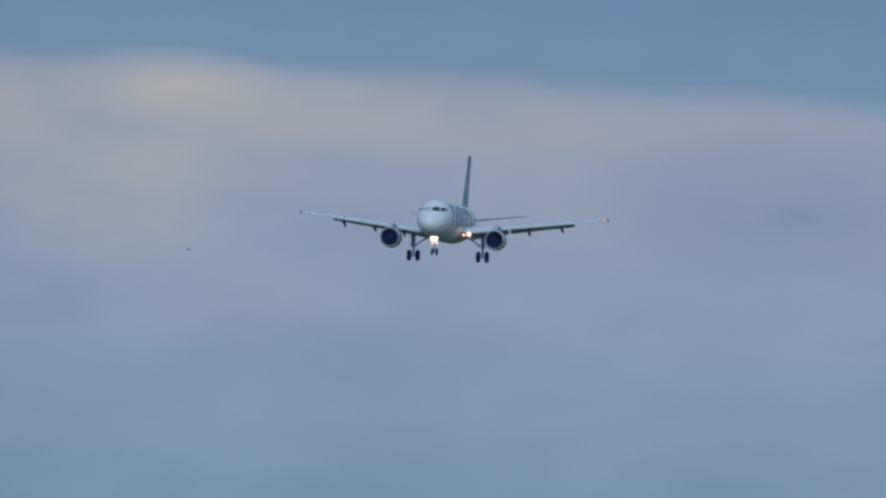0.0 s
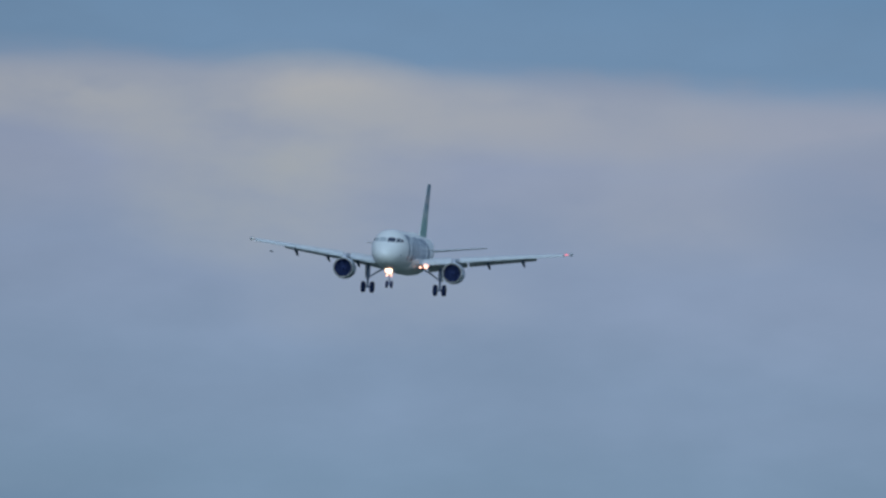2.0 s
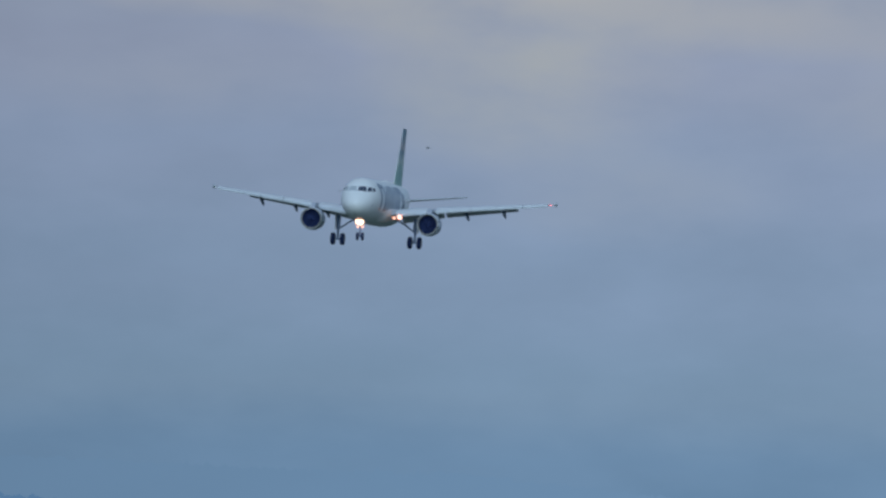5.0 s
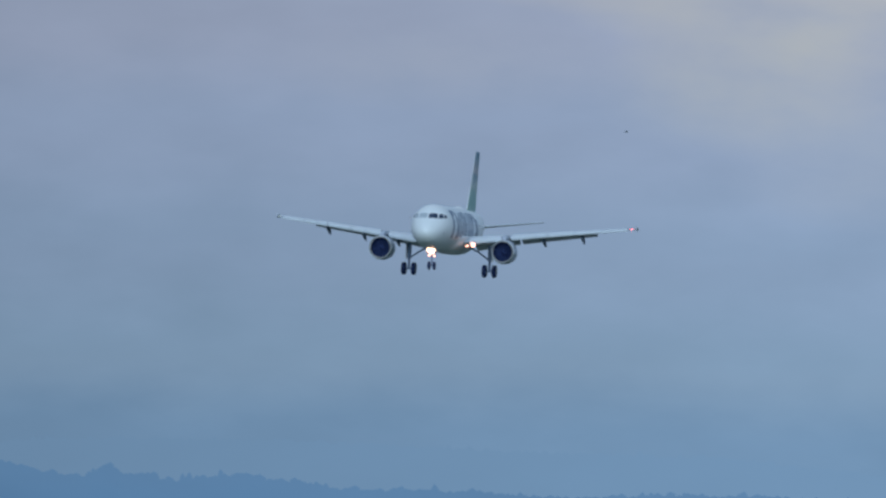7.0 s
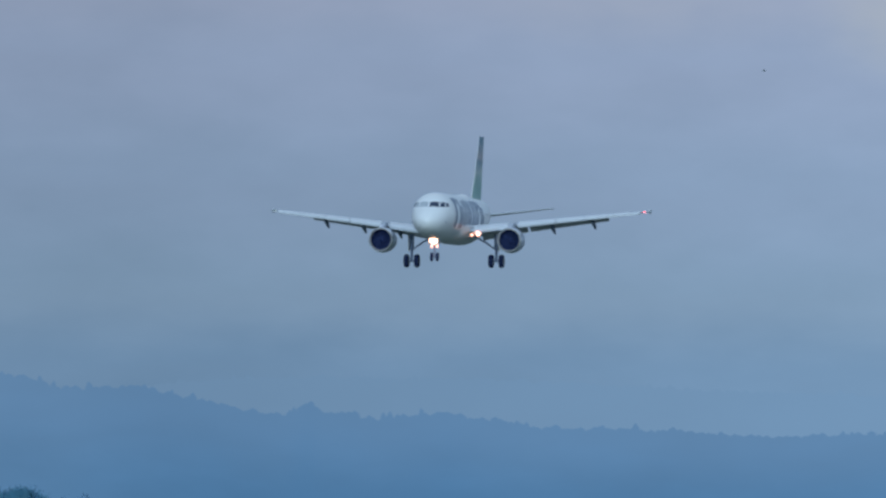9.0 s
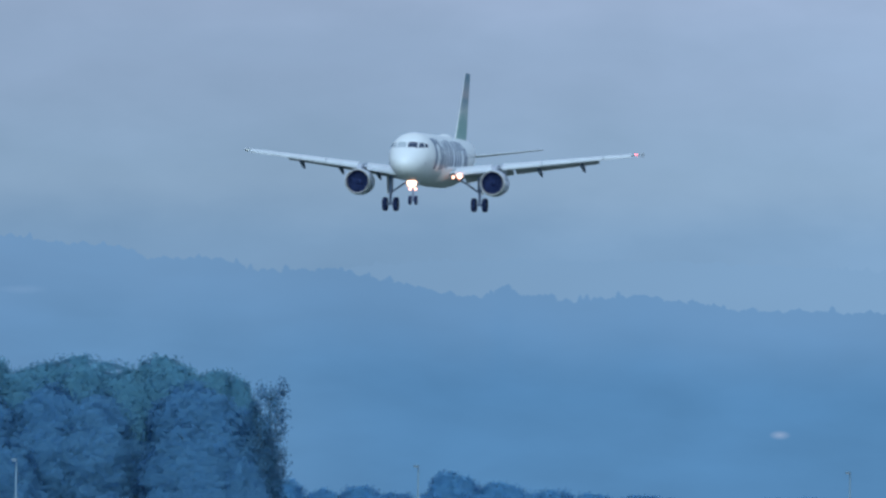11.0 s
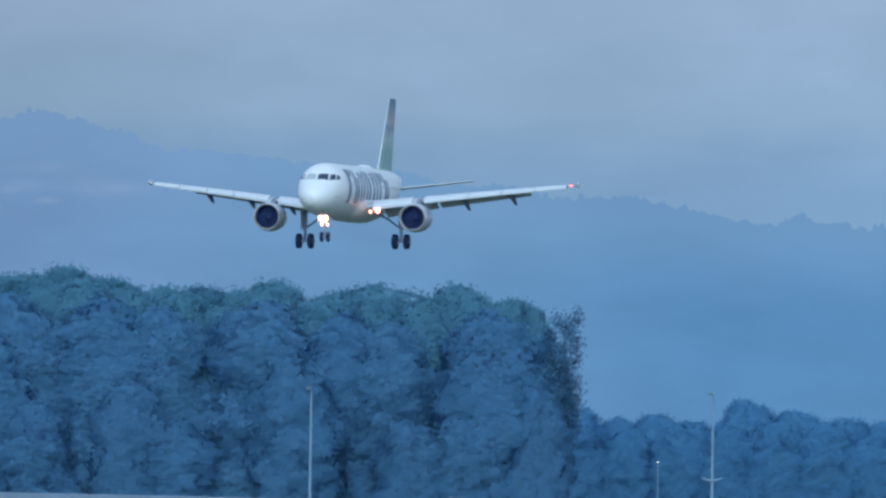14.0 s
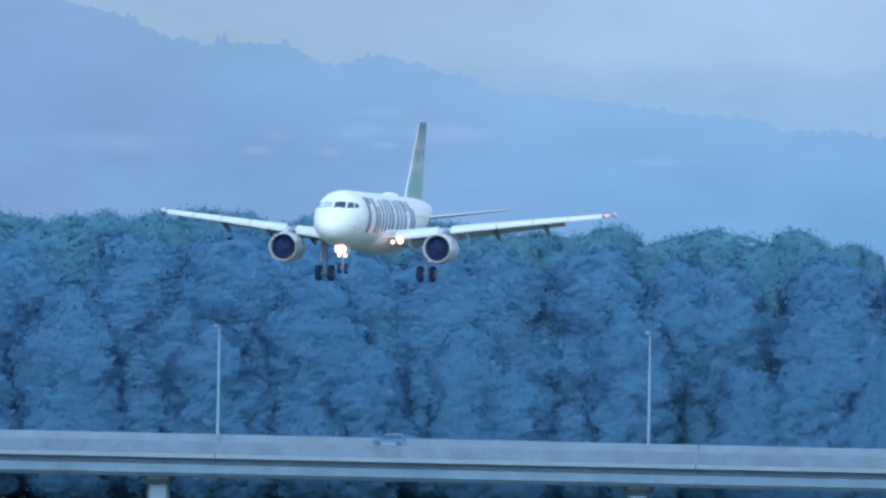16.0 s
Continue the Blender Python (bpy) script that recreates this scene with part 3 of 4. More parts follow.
    axis_way /= np.linalg.norm(axis_way, axis=2)[:, :, None] + 1e-9
    # leaves hang every which way, bough by bough, which evens out the light on the crown's flanks
    sway = np.array([[0.5 * noise.noise_vector(Vector(v) * 0.42 + Vector((seed, 0, 0))) + 0.3 * noise.noise_vector(Vector(v) * 1.2) for v in ring] for ring in rings])
    tilt = 0.34 * tilt + 0.22 * axis_way + 0.74 * sway + np.array((0, 0, 0.08))
    tilt /= np.linalg.norm(tilt, axis=2)[:, :, None]
    body_normals = tilt.reshape(-1, 3).tolist()
    body = loft([[tuple(v) for v in ring] for ring in rings])
    # sprays of leaves all over that skin
    count = leaf_count
    jj, qq = rng.integers(0, rows, count), rng.integers(0, turns, count)
    f1, f2 = rng.random((count, 1)), rng.random((count, 1))
    nxt = (qq + 1) % turns
    spots = (grid[jj, qq] * (1 - f1) + grid[jj, nxt] * f1) * (1 - f2) + (grid[jj + 1, qq] * (1 - f1) + grid[jj + 1, nxt] * f1) * f2
    soft = tilt[jj, qq]
    spots = spots + soft * (0.02 + 0.35 * rng.random((count, 1)) + 1.1 * rng.random((count, 1)) ** 6)
    facing = soft + 0.35 * rng.normal(size=(count, 3))
    facing /= np.linalg.norm(facing, axis=1)[:, None]
    t1 = np.cross(facing, rng.normal(size=(count, 3)))
    t1 /= np.linalg.norm(t1, axis=1)[:, None]
    t2 = np.cross(facing, t1)
    k = (leaf_size * (0.7 + 0.7 * rng.random(count)))[:, None]
    corners = np.stack((spots - t1 * k, spots + t1 * k - t2 * k * 0.7, spots + t2 * k * 0.95 + t1 * k * 0.4), axis=1).reshape(-1, 3)
    corners[:, 2] *= 37.8 / corners[:, 2].max()
    faces = [(3 * i, 3 * i + 1, 3 * i + 2) for i in range(count)]
    fringe = ([tuple(v) for v in corners], faces, np.repeat(soft, 3, axis=0).tolist())
    return join(*limbs), fringe, (*body, body_normals)


def thin_tree_meshes(seed):
    """A slender, open tree: a leaning stem with bare branches that end in small clumps of leaves."""
    rng = np.random.default_rng(seed)
    limbs = [tube([(0, 0, 0), (0.2, 0.1, 12), (-0.2, 0.2, 25), (0.1, 0, 38)], [0.4, 0.3, 0.2, 0.05], 8)]
    verts, faces = [], []
    for i in range(34):
        z = 12 + 26.5 * (i + 0.5) / 34
        a = i * 2.399
        reach = (1.2 + 3.4 * rng.random()) * (1 - 0.5 * max(0, (z - 28) / 12))
        c = np.array([reach * math.cos(a), reach * math.sin(a), z + 0.6])
        limbs.append(tube([(0, 0, z - 1.4), tuple(c * np.array([0.5, 0.5, 1]) - np.array([0, 0, 0.6])), tuple(c)], [0.1, 0.07, 0.03], 5))
        for _ in range(210):
            q = Vector(c + rng.normal(0, 0.85, 3))
            t1 = Vector(rng.normal(size=3)).normalized()
            t2 = t1.cross(Vector(rng.normal(size=3))).normalized()
            k = 0.2 + 0.2 * rng.random()
            o = len(verts)
            verts += [q - t1 * k, q + t2 * k * 0.6, q + t1 * k, q - t2 * k * 0.6]
            faces.append((o, o + 1, o + 2, o + 3))
    return join(*limbs), (verts, faces, [Vector((v[0], v[1], 0.4 * math.hypot(v[0], v[1]))).normalized() for v in verts]), ([], [], [])


def tree_kind(seed, leaves, inner, count=13000, size=0.27):
    trunk, fringe, body = tree_meshes(seed, count, size) if count else thin_tree_meshes(seed)
    t = new("tree")
    part("trunk", trunk, BARK, t)
    me = bpy.data.meshes.new("crown")
    whole = join(fringe[:2], body[:2])
    me.from_pydata(whole[0], [], whole[1])
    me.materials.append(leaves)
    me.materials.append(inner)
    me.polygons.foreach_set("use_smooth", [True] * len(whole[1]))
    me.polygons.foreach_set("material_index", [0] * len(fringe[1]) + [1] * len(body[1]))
    me.normals_split_custom_set_from_vertices([tuple(v) for v in (*fringe[2], *body[2])])
    c = new("crown", me)
    c.parent = t
    return t


WOOD_TOP = [(-400, 42), (-186, 42.3), (-181, 41.6), (-166, 42.6), (-158, 42.4), (-150.6, 43.4), (-147.6, 42), (-142.5, 42.6), (-136.4, 41.7), (-129, 43.3), (-120, 41.6), (-115, 40.4), (-111, 40.7), (-106, 40.3), (-101, 40.4),
            (-98, 42.2), (-94.5, 40.8), (-88, 40.2), (-83.2, 41.2), (-76.6, 39.3), (-74.5, 40.6), (-69, 41.2), (-64, 39.7), (-59.2, 38.9), (-57.8, 36.3), (-50, 35)]
GROVE_TOP = [(-62, 25.6), (-55, 25), (-48.7, 22.5), (-40.6, 24), (-36, 23), (-30.8, 26.4), (-26.5, 25), (-13.6, 24), (-7.6, 22.3), (-0.8, 23.4), (6.9, 20.8), (20.6, 23.4), (31, 23), (160, 23)]


def woods():
    rng = random.Random(5)
    # front trees bluer than those behind: low haze put into their leaf colour
    kinds = [tagged(tree_kind(20 + i, GREENER, INNER_GREENER, 17000, 0.3), "tall bushy cottonwood with dense leaves coloured for blue haze", "tree", group="trees of the riverside wood") for i in range(5)]
    front = [tagged(tree_kind(40 + i, LEAVES, INNER_LEAVES, 23000, 0.3), "tall bushy cottonwood with dense leaves coloured for blue haze", "tree", group="trees of the riverside wood") for i in range(4)]
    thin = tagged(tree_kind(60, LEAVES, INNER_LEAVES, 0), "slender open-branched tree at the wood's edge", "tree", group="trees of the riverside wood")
    used = set()

    def put(kind, x, y, top, wide):
        s = top / 37.8
        m = pose(x, y, 0, rng.uniform(-2.5, 2.5), rng.uniform(-2.5, 2.5), rng.uniform(0, 360))
        if kind not in used:
            used.add(kind)
            o = kind
        else:
            o = copy_thing(kind, m)
        o.matrix_basis = m @ Matrix.Diagonal((s * wide * rng.uniform(0.9, 1.15), s * wide, s, 1))

    for row, y in enumerate((3922, 3928, 3948)):
        x = (-66.0, -68.2, -63.3)[row]
        while x > -222:
            top = line(WOOD_TOP, x) + rng.uniform(-0.5, 0.3) + (-2.0, -0.5, 0.95)[row]
            if row == 0 and rng.random() < 0.45:
                top -= rng.uniform(3, 12)
            put(rng.choice(front if row == 0 else kinds), x + rng.uniform(-0.9, 0.9), y + rng.uniform(-1.8, 1.8), top, rng.uniform(1.1, 1.45) if row == 0 else rng.uniform(0.85, 1.25))
            x -= rng.uniform(4.8, 7.6) if row == 2 else rng.uniform(5.5, 9.0)
    put(front[2], -59.6, 3924, 35.0, 0.5)
    put(thin, -56.6, 3920, 36.0, 0.75)
    put(thin, -55.9, 3916, 31.0, 0.75)
    put(thin, -55.8, 3914, 25.5, 0.85)
    put(kinds[1], -151.2, 3950, 43.2, 0.7)
    put(kinds[2], -97.6, 3950, 42.3, 0.7)
    put(kinds[4], -60.0, 3946, 39.4, 0.55)
    # lower crowns in front
    x = -67.0
    while x > -215:
        put(rng.choice(front), x, 3913 + rng.uniform(-2, 2), rng.uniform(26, 36), rng.uniform(1.0, 1.25))
        x -= rng.uniform(14, 26)
    # undergrowth at the wood's edge
    for x, top, wide in ((-58.8, 27.5, 0.8), (-63, 24, 0.9), (-69, 23, 1.1), (-76, 22, 1.2), (-92, 25, 1.2), (-110, 22, 1.2), (-131, 24, 1.2), (-150, 21, 1.3), (-172, 24, 1.2), (-190, 22, 1.3)):
        put(rng.choice(front), x, 3912 + rng.uniform(-2, 2), top, wide * 1.1)
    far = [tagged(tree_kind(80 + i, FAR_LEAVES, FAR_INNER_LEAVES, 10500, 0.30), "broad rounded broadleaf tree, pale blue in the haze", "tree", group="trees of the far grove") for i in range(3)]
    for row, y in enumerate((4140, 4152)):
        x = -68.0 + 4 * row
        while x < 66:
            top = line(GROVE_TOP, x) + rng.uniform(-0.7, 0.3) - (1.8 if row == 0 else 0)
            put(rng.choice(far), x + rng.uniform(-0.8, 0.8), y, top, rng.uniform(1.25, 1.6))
            x += rng.uniform(5.5, 8.0)


woods()


# ---- the airliner: x to its left wing, y aft, z up, origin on the axis above the main wheels ----
NOSE_Y = -16.1
STATIONS = [(0.0, 0.03, -0.52, -0.58), (0.12, 0.36, -0.2, -0.9), (0.35, 0.66, 0.08, -1.16), (0.75, 0.98, 0.38, -1.40), (1.2, 1.22, 0.66, -1.56), (1.7, 1.42, 0.97, -1.69), (2.2, 1.57, 1.36, -1.79),
            (2.7, 1.69, 1.68, -1.87), (3.3, 1.80, 1.93, -1.95), (4.0, 1.89, 2.07, -2.01), (5.0, 1.955, 2.13, -2.06), (6.2, 1.975, 2.14, -2.07), (21.0, 1.975, 2.12, -2.07), (22.5, 1.95, 2.07, -1.98),
            (24.5, 1.82, 2.07, -1.58), (26.5, 1.6, 2.06, -1.0), (28.5, 1.28, 2.02, -0.36), (30.5, 0.92, 1.92, 0.25), (32.0, 0.62, 1.8, 0.68), (33.2, 0.36, 1.62, 0.95), (33.84, 0.2, 1.48, 1.1)]


def hull(s, phi):
    """A point of the fuselage skin, s metres behind the nose, phi radians from the top towards the left side."""
    for (s0, *a), (s1, *b) in zip(STATIONS, STATIONS[1:]):
        if s <= s1:
            u = (s - s0) / (s1 - s0)
            hw, top, bot = (p + (q - p) * u for p, q in zip(a, b))
            break
    zc, hh = (top + bot) / 2, (top - bot) / 2
    return Vector((hw * math.sin(phi), NOSE_Y + s, zc + hh * math.cos(phi)))


def skin_patch(corners, proud=0.012, nu=6, nv=4):
    """A thin panel that follows the skin between four (s, degrees) corners: two lower, two upper."""
    (a, b, c, d) = corners
    verts, outer = [], []
    for j in range(nv + 1):
        for i in range(nu + 1):
            u, v = i / nu, j / nv
            s = (a[0] * (1 - u) + b[0] * u) * (1 - v) + (c[0] * (1 - u) + d[0] * u) * v
            p = radians((a[1] * (1 - u) + b[1] * u) * (1 - v) + (c[1] * (1 - u) + d[1] * u) * v)
            q = hull(s, p)
            nrm = (hull(s, p + 0.02) - hull(s, p - 0.02)).cross(hull(s + 0.03, p) - hull(max(0, s - 0.03), p))
            if nrm.dot(Vector((q.x, 0, q.z + 0.2))) < 0:
                nrm = -nrm
            verts.append(q + nrm.normalized() * proud)
            outer.append(q - nrm.normalized() * 0.02)
    k = nu + 1
    faces = [(j * k + i, j * k + i + 1, (j + 1) * k + i + 1, (j + 1) * k + i) for j in range(nv) for i in range(nu)]
    n = len(verts)
    rim = [i for i in range(k)] + [(j + 1) * k - 1 for j in range(1, nv + 1)] + [nv * k + i for i in range(nu - 1, -1, -1)] + [j * k for j in range(nv - 1, 0, -1)]
    faces += [(rim[i], rim[(i + 1) % len(rim)], rim[(i + 1) % len(rim)] + n, rim[i] + n) for i in range(len(rim))]
    return verts + outer, faces


def aerofoil(lead, chord, z, thick, droop=0.0, k=9):
    """Ring of a wing section: (y, z) points from the trailing edge over the top to the nose and back below."""
    ring = []
    for i in range(k + 1):
        c = 0.5 * (1 + math.cos(math.pi * i / k))
        t = thick * chord * 2.6 * (0.2969 * math.sqrt(c) - 0.126 * c - 0.3516 * c * c + 0.2843 * c ** 3 - 0.1015 * c ** 4) * 1.9
        ring.append((lead + c * chord, z + t * 0.58 - droop * c * c))
    for i in range(k - 1, 0, -1):
        c = 0.5 * (1 + math.cos(math.pi * i / k))
        t = thick * chord * 2.6 * (0.2969 * math.sqrt(c) - 0.126 * c - 0.3516 * c * c + 0.2843 * c ** 3 - 0.1015 * c ** 4) * 1.9
        ring.append((lead + c * chord, z - t * 0.42 - droop * c * c))
    return ring


def wing_lead(x):
    return -4.75 + (x - 1.9) * 0.526


def wing_trail(x):
    return 1.75 + (0.15 * (x - 1.9) / 4.5 if x < 6.4 else 0.15 + (x - 6.4) * 0.266)


def wing_z(x):
    return -1.2 + 2.0 * ((x - 1.9) / 15.0) ** 0.92 if x > 1.9 else -1.2


def section(x, side, lead, trail, z, thick):
    return [(side * x, y, h) for y, h in aerofoil(lead, trail - lead, z, thick)]


def airliner():
    base = tagged(new("airliner"), "white twin-engined airliner on approach with gear and flaps down", "aeroplane")
    k = 40
    rings = []
    for s, *_ in STATIONS:
        rings.append([hull(s, 2 * math.pi * j / k) for j in range(k)])
    fus = part("fuselage", loft(rings), WHITE, base, "white fuselage with rounded nose")
    # belly fairing
    rings = []
    for y, w, d in ((-7.2, 0.9, 1.98), (-6.2, 1.7, 2.1), (-4.5, 2.12, 2.24), (-1, 2.2, 2.3), (2.5, 2.15, 2.28), (4.6, 1.7, 2.14), (6.0, 0.9, 1.94)):
        rings.append([(w * math.sin(a), y, -0.75 + (d - 0.75) * math.cos(a) * (1 if math.cos(a) < 0 else 0.25)) for a in [2 * math.pi * j / 24 for j in range(24)]])
    part("belly_fairing", loft(rings), BELLY, base, "pale grey belly fairing")
    # cockpit panes, three a side
    for side in (1, -1):
        for a, b, c, d in (((1.36, 3), (1.74, 37), (1.98, 3), (2.28, 31)), ((1.82, 41), (2.42, 56), (2.36, 35.5), (2.82, 46)), ((2.52, 58), (3.12, 63.5), (2.92, 49), (3.28, 55))):
            # the two forward right-hand panes get the painted reflection
            reflecting = side < 0 and a[0] < 2.5
            part("cockpit_window", skin_patch([(s, side * p) for s, p in (a, b, c, d)]), PALE_PANE if reflecting else PANE, fus, "cockpit glass with a pale sky reflection painted in" if reflecting else "dark cockpit glass")
    # cabin windows, both sides, sharing one mesh
    first = {}
    for side in (1, -1):
        for i in range(30):
            s = 6.4 + 0.60 * i
            if side not in first:
                first[side] = part("cabin_window", skin_patch([(s, side * 79), (s + 0.18, side * 79), (s, side * 72), (s + 0.18, side * 72)], 0.022, 2, 2), FAINT_PANE, fus, "small grey cabin window")
                home = s
            else:
                twin(first[side], Matrix.Translation((0, s - home, 0)), fus)
    # title on both sides as plain slanted bars of uneven width and height: offset, width, lowest and highest angle
    blocks = (((0.0, 0.85, 118, 40), (0.95, 0.9, 58, 40)), ((0.0, 0.75, 118, 40), (1.0, 0.7, 118, 62)), ((0.0, 0.62, 112, 46), (1.1, 0.62, 112, 46)), ((0.0, 0.66, 118, 40), (1.05, 0.8, 118, 40)), ((0.25, 0.8, 118, 44),),
              ((0.0, 0.72, 118, 40),), ((0.0, 0.75, 118, 40), (0.95, 0.6, 66, 40)), ((0.0, 0.72, 118, 40), (1.0, 0.6, 118, 58)))
    for side in (1, -1):
        s = 4.9
        for bars in blocks:
            for o, w, lo, hi in bars:
                a, b = 0.35 * (80 - lo) / 38, 0.35 * (80 - hi) / 38
                part("title_bar", skin_patch([(s + o + a, side * lo), (s + o + w + a, side * lo), (s + o + b, side * hi), (s + o + w + b, side * hi)], 0.012, 2, 10), TITLE, fus, "dark slate title bar")
            s += max(o + w for o, w, _, _ in bars) + 0.5
    # doors and nose details
    for side in (1, -1):
        part("cabin_door", skin_patch([(3.95, side * 108), (4.72, side * 108), (3.95, side * 58), (4.72, side * 58)], 0.008, 3, 8), BELLY, fus, "pale outlined cabin door")
        part("probe", tube([hull(1.9, side * radians(100)), hull(1.9, side * radians(100)) + Vector((side * 0.12, -0.05, -0.02)), hull(1.9, side * radians(100)) + Vector((side * 0.14, -0.3, -0.02))], [0.03, 0.025, 0.012], 6), DARKGREY, fus)
    # antenna hump
    part("antenna_dome", loft([[(w * math.cos(a), y, 1.9 + h * max(0, math.sin(a))) for a in [2 * math.pi * q / 14 for q in range(14)]]
                               for y, w, h in ((2.6, 0.1, 0.18), (3.1, 0.44, 0.38), (4.2, 0.52, 0.42), (5.4, 0.48, 0.40), (6.3, 0.12, 0.18))]), WHITE, fus, "white antenna dome")
    # wings
    for side in (1, -1):
        xs = (1.2, 1.9, 4.0, 6.4, 9.0, 12.0, 15.0, 16.6, 16.95)
        wing = part("wing", loft([section(x, side, wing_lead(max(x, 1.9)) + (0.25 if x > 16.8 else 0), wing_trail(max(x, 1.9)), wing_z(x), 0.135 if x < 4 else 0.118 if x < 8 else 0.105) for x in xs]), WINGGREY, base, "pale grey swept wing")
        # slats, run out ahead of and below the leading edge
        for x0, x1 in ((2.5, 5.3), (6.15, 9.2), (9.26, 11.6), (11.66, 14.0), (14.06, 16.3)):
            rs = []
            for x in (x0, (x0 + x1) / 2, x1):
                c = 0.16 * (wing_trail(x) - wing_lead(x)) * 0.9 + 0.22
                y, z = wing_lead(x) - 0.34, wing_z(x) - 0.14
                rs.append([(side * x, y + dy * c, z + dz * c) for dy, dz in ((0, 0), (0.03, 0.18), (0.2, 0.36), (0.6, 0.52), (1.0, 0.58), (0.6, 0.40), (0.3, 0.16), (0.2, -0.1), (0.06, -0.12))])
            part("slat", loft(rs), WINGEDGE, wing, "pale extended slat")
        # flaps, lowered
        for x0, x1 in ((2.2, 6.3), (6.5, 13.3)):
            rs = []
            for x in (x0, (x0 + x1) / 2, x1):
                c = 0.18 * (wing_trail(x) - wing_lead(x)) + 0.22
                y, z = wing_trail(x) - 0.15, wing_z(x) - 0.08
                a = radians(26)
                rs.append([(side * x, y + (dy * math.cos(a) + dz * math.sin(a)) * c, z + (-dy * math.sin(a) + dz * math.cos(a)) * c)
                           for dy, dz in ((0, 0), (0.05, 0.07), (0.25, 0.12), (0.6, 0.08), (1.0, 0.0), (0.6, -0.03), (0.25, -0.07), (0.05, -0.06))])
            part("flap", loft(rs), FLAPGREY, wing, "lowered grey flap")
        # flap track fairings
        for x in (5.2, 8.5, 12.0):
            y, z = wing_trail(x) - 1.4, wing_z(x) - 0.34
            rs = []
            for t, r in ((0, 0.03), (0.5, 0.15), (1.3, 0.2), (2.1, 0.17), (2.9, 0.03)):
                rs.append([(side * x + 0.75 * r * math.cos(a), y + t, z - 0.30 * max(0, t - 0.9) + 1.25 * r * math.sin(a)) for a in [2 * math.pi * q / 10 for q in range(10)]])
            part("flap_fairing", loft(rs), DARKGREY, wing, "grey flap-track fairing")
        # wing-tip fence
        x, y, z = 16.95, wing_lead(16.95), wing_z(16.95)
        part("wingtip_fence", loft([[(side * (x + dx), y + dy, z + dz) for dy, dz in ((0.2, 0.03), (0.95, 0.2), (1.55, 0.22), (1.75, 0.03), (1.45, -0.18), (0.95, -0.16))] for dx in (-0.03, 0.05)]), WINGGREY, wing, smooth=False)
        part("position_light", loft([[(side * (16.72 + w), wing_lead(16.7) + 0.02 + 0.0 * w, 0.02 + wing_z(16.7) + 0.0)] * 1 + [(side * (16.55 + w + r * 1.6 * math.cos(a)), wing_lead(16.6) - 0.06, wing_z(16.6) + r * math.sin(a)) for a in [2 * math.pi * q / 8 for q in range(8)]]
                                     for w, r in ((0.0, 0.055), (0.1, 0.055))]), RED_LIGHT if side > 0 else GREEN_LIGHT, wing, "red position light" if side > 0 else "dim green position light")
        # landing lamps at the wing root
        for x, y, z, r in (((2.9, -4.85, -1.40, 0.22), (2.38, -5.1, -1.5, 0.13)) if side > 0 else ()):
            part("landing_light", lathe([(-0.05, 0.02), (-0.06, r * 0.7), (-0.02, r), (0.14, r * 0.8)], 14, "y", (side * x, y, z), True), SMALL_LIGHT, wing, "glowing landing light")
    # engines
    for side in (1, -1):
        cx, cz, y0 = side * 5.75, -1.95, -5.55
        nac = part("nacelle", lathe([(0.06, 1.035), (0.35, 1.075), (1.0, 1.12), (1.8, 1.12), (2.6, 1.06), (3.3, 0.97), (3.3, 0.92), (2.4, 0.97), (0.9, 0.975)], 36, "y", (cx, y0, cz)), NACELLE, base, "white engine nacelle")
        part("inlet_lip", lathe([(0.9, 0.955), (0.5, 0.9), (0.2, 0.895), (0.05, 0.945), (-0.02, 1.01), (0.02, 1.035), (0.12, 1.055), (0.36, 1.08)], 36, "y", (cx, y0, cz)), CHROME, nac, "polished metal inlet lip")
        part("inlet_duct", lathe([(0.88, 0.957), (1.15, 0.95), (1.5, 0.95)], 32, "y", (cx, y0, cz)), FANDARK, nac)
        part("spinner", lathe([(0.62, 0.015), (0.7, 0.09), (0.9, 0.2), (1.2, 0.29)], 18, "y", (cx, y0, cz)), FANDARK, nac, "dark spinner")
        rs = []
        for rad, tw in ((0.25, 0.1), (0.6, 0.1), (0.94, 0.11)):
            c = Vector((cx + rad, y0 + 1.18, cz))
            t = Vector((0, 0, 1))
            rs.append([c - t * tw + Vector((0, 0.12, 0)), c - t * tw + Vector((0, 0.14, 0)), c + t * tw - Vector((0, 0.10, 0)), c + t * tw - Vector((0, 0.12, 0))])
        blade = part("fan_blade", loft(rs), FANDARK, nac)
        hub = Vector((cx, 0, cz))
        for q in range(1, 24):
            twin(blade, Matrix.Translation(hub) @ Matrix.Rotation(2 * math.pi * q / 24, 4, "Y") @ Matrix.Translation(-hub), nac)
        part("fan_case_back", lathe([(1.4, 0.02), (1.4, 0.95)], 24, "y", (cx, y0, cz)), FANDARK, nac)
        part("core_exhaust", lathe([(2.6, 0.75), (3.4, 0.66), (4.2, 0.5), (4.2, 0.44), (3.6, 0.5)], 24, "y", (cx, y0, cz)), DARKGREY, nac, "dark exhaust core")
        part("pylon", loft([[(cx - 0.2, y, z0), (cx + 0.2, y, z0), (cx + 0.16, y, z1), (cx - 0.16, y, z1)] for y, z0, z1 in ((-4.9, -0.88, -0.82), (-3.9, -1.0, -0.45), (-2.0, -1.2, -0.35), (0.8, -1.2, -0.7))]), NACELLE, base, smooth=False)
    # tail
    fin = []
    for u in (0.0, 0.06, 0.3, 0.6, 0.9, 1.0):
        z = 1.75 + 5.95 * u
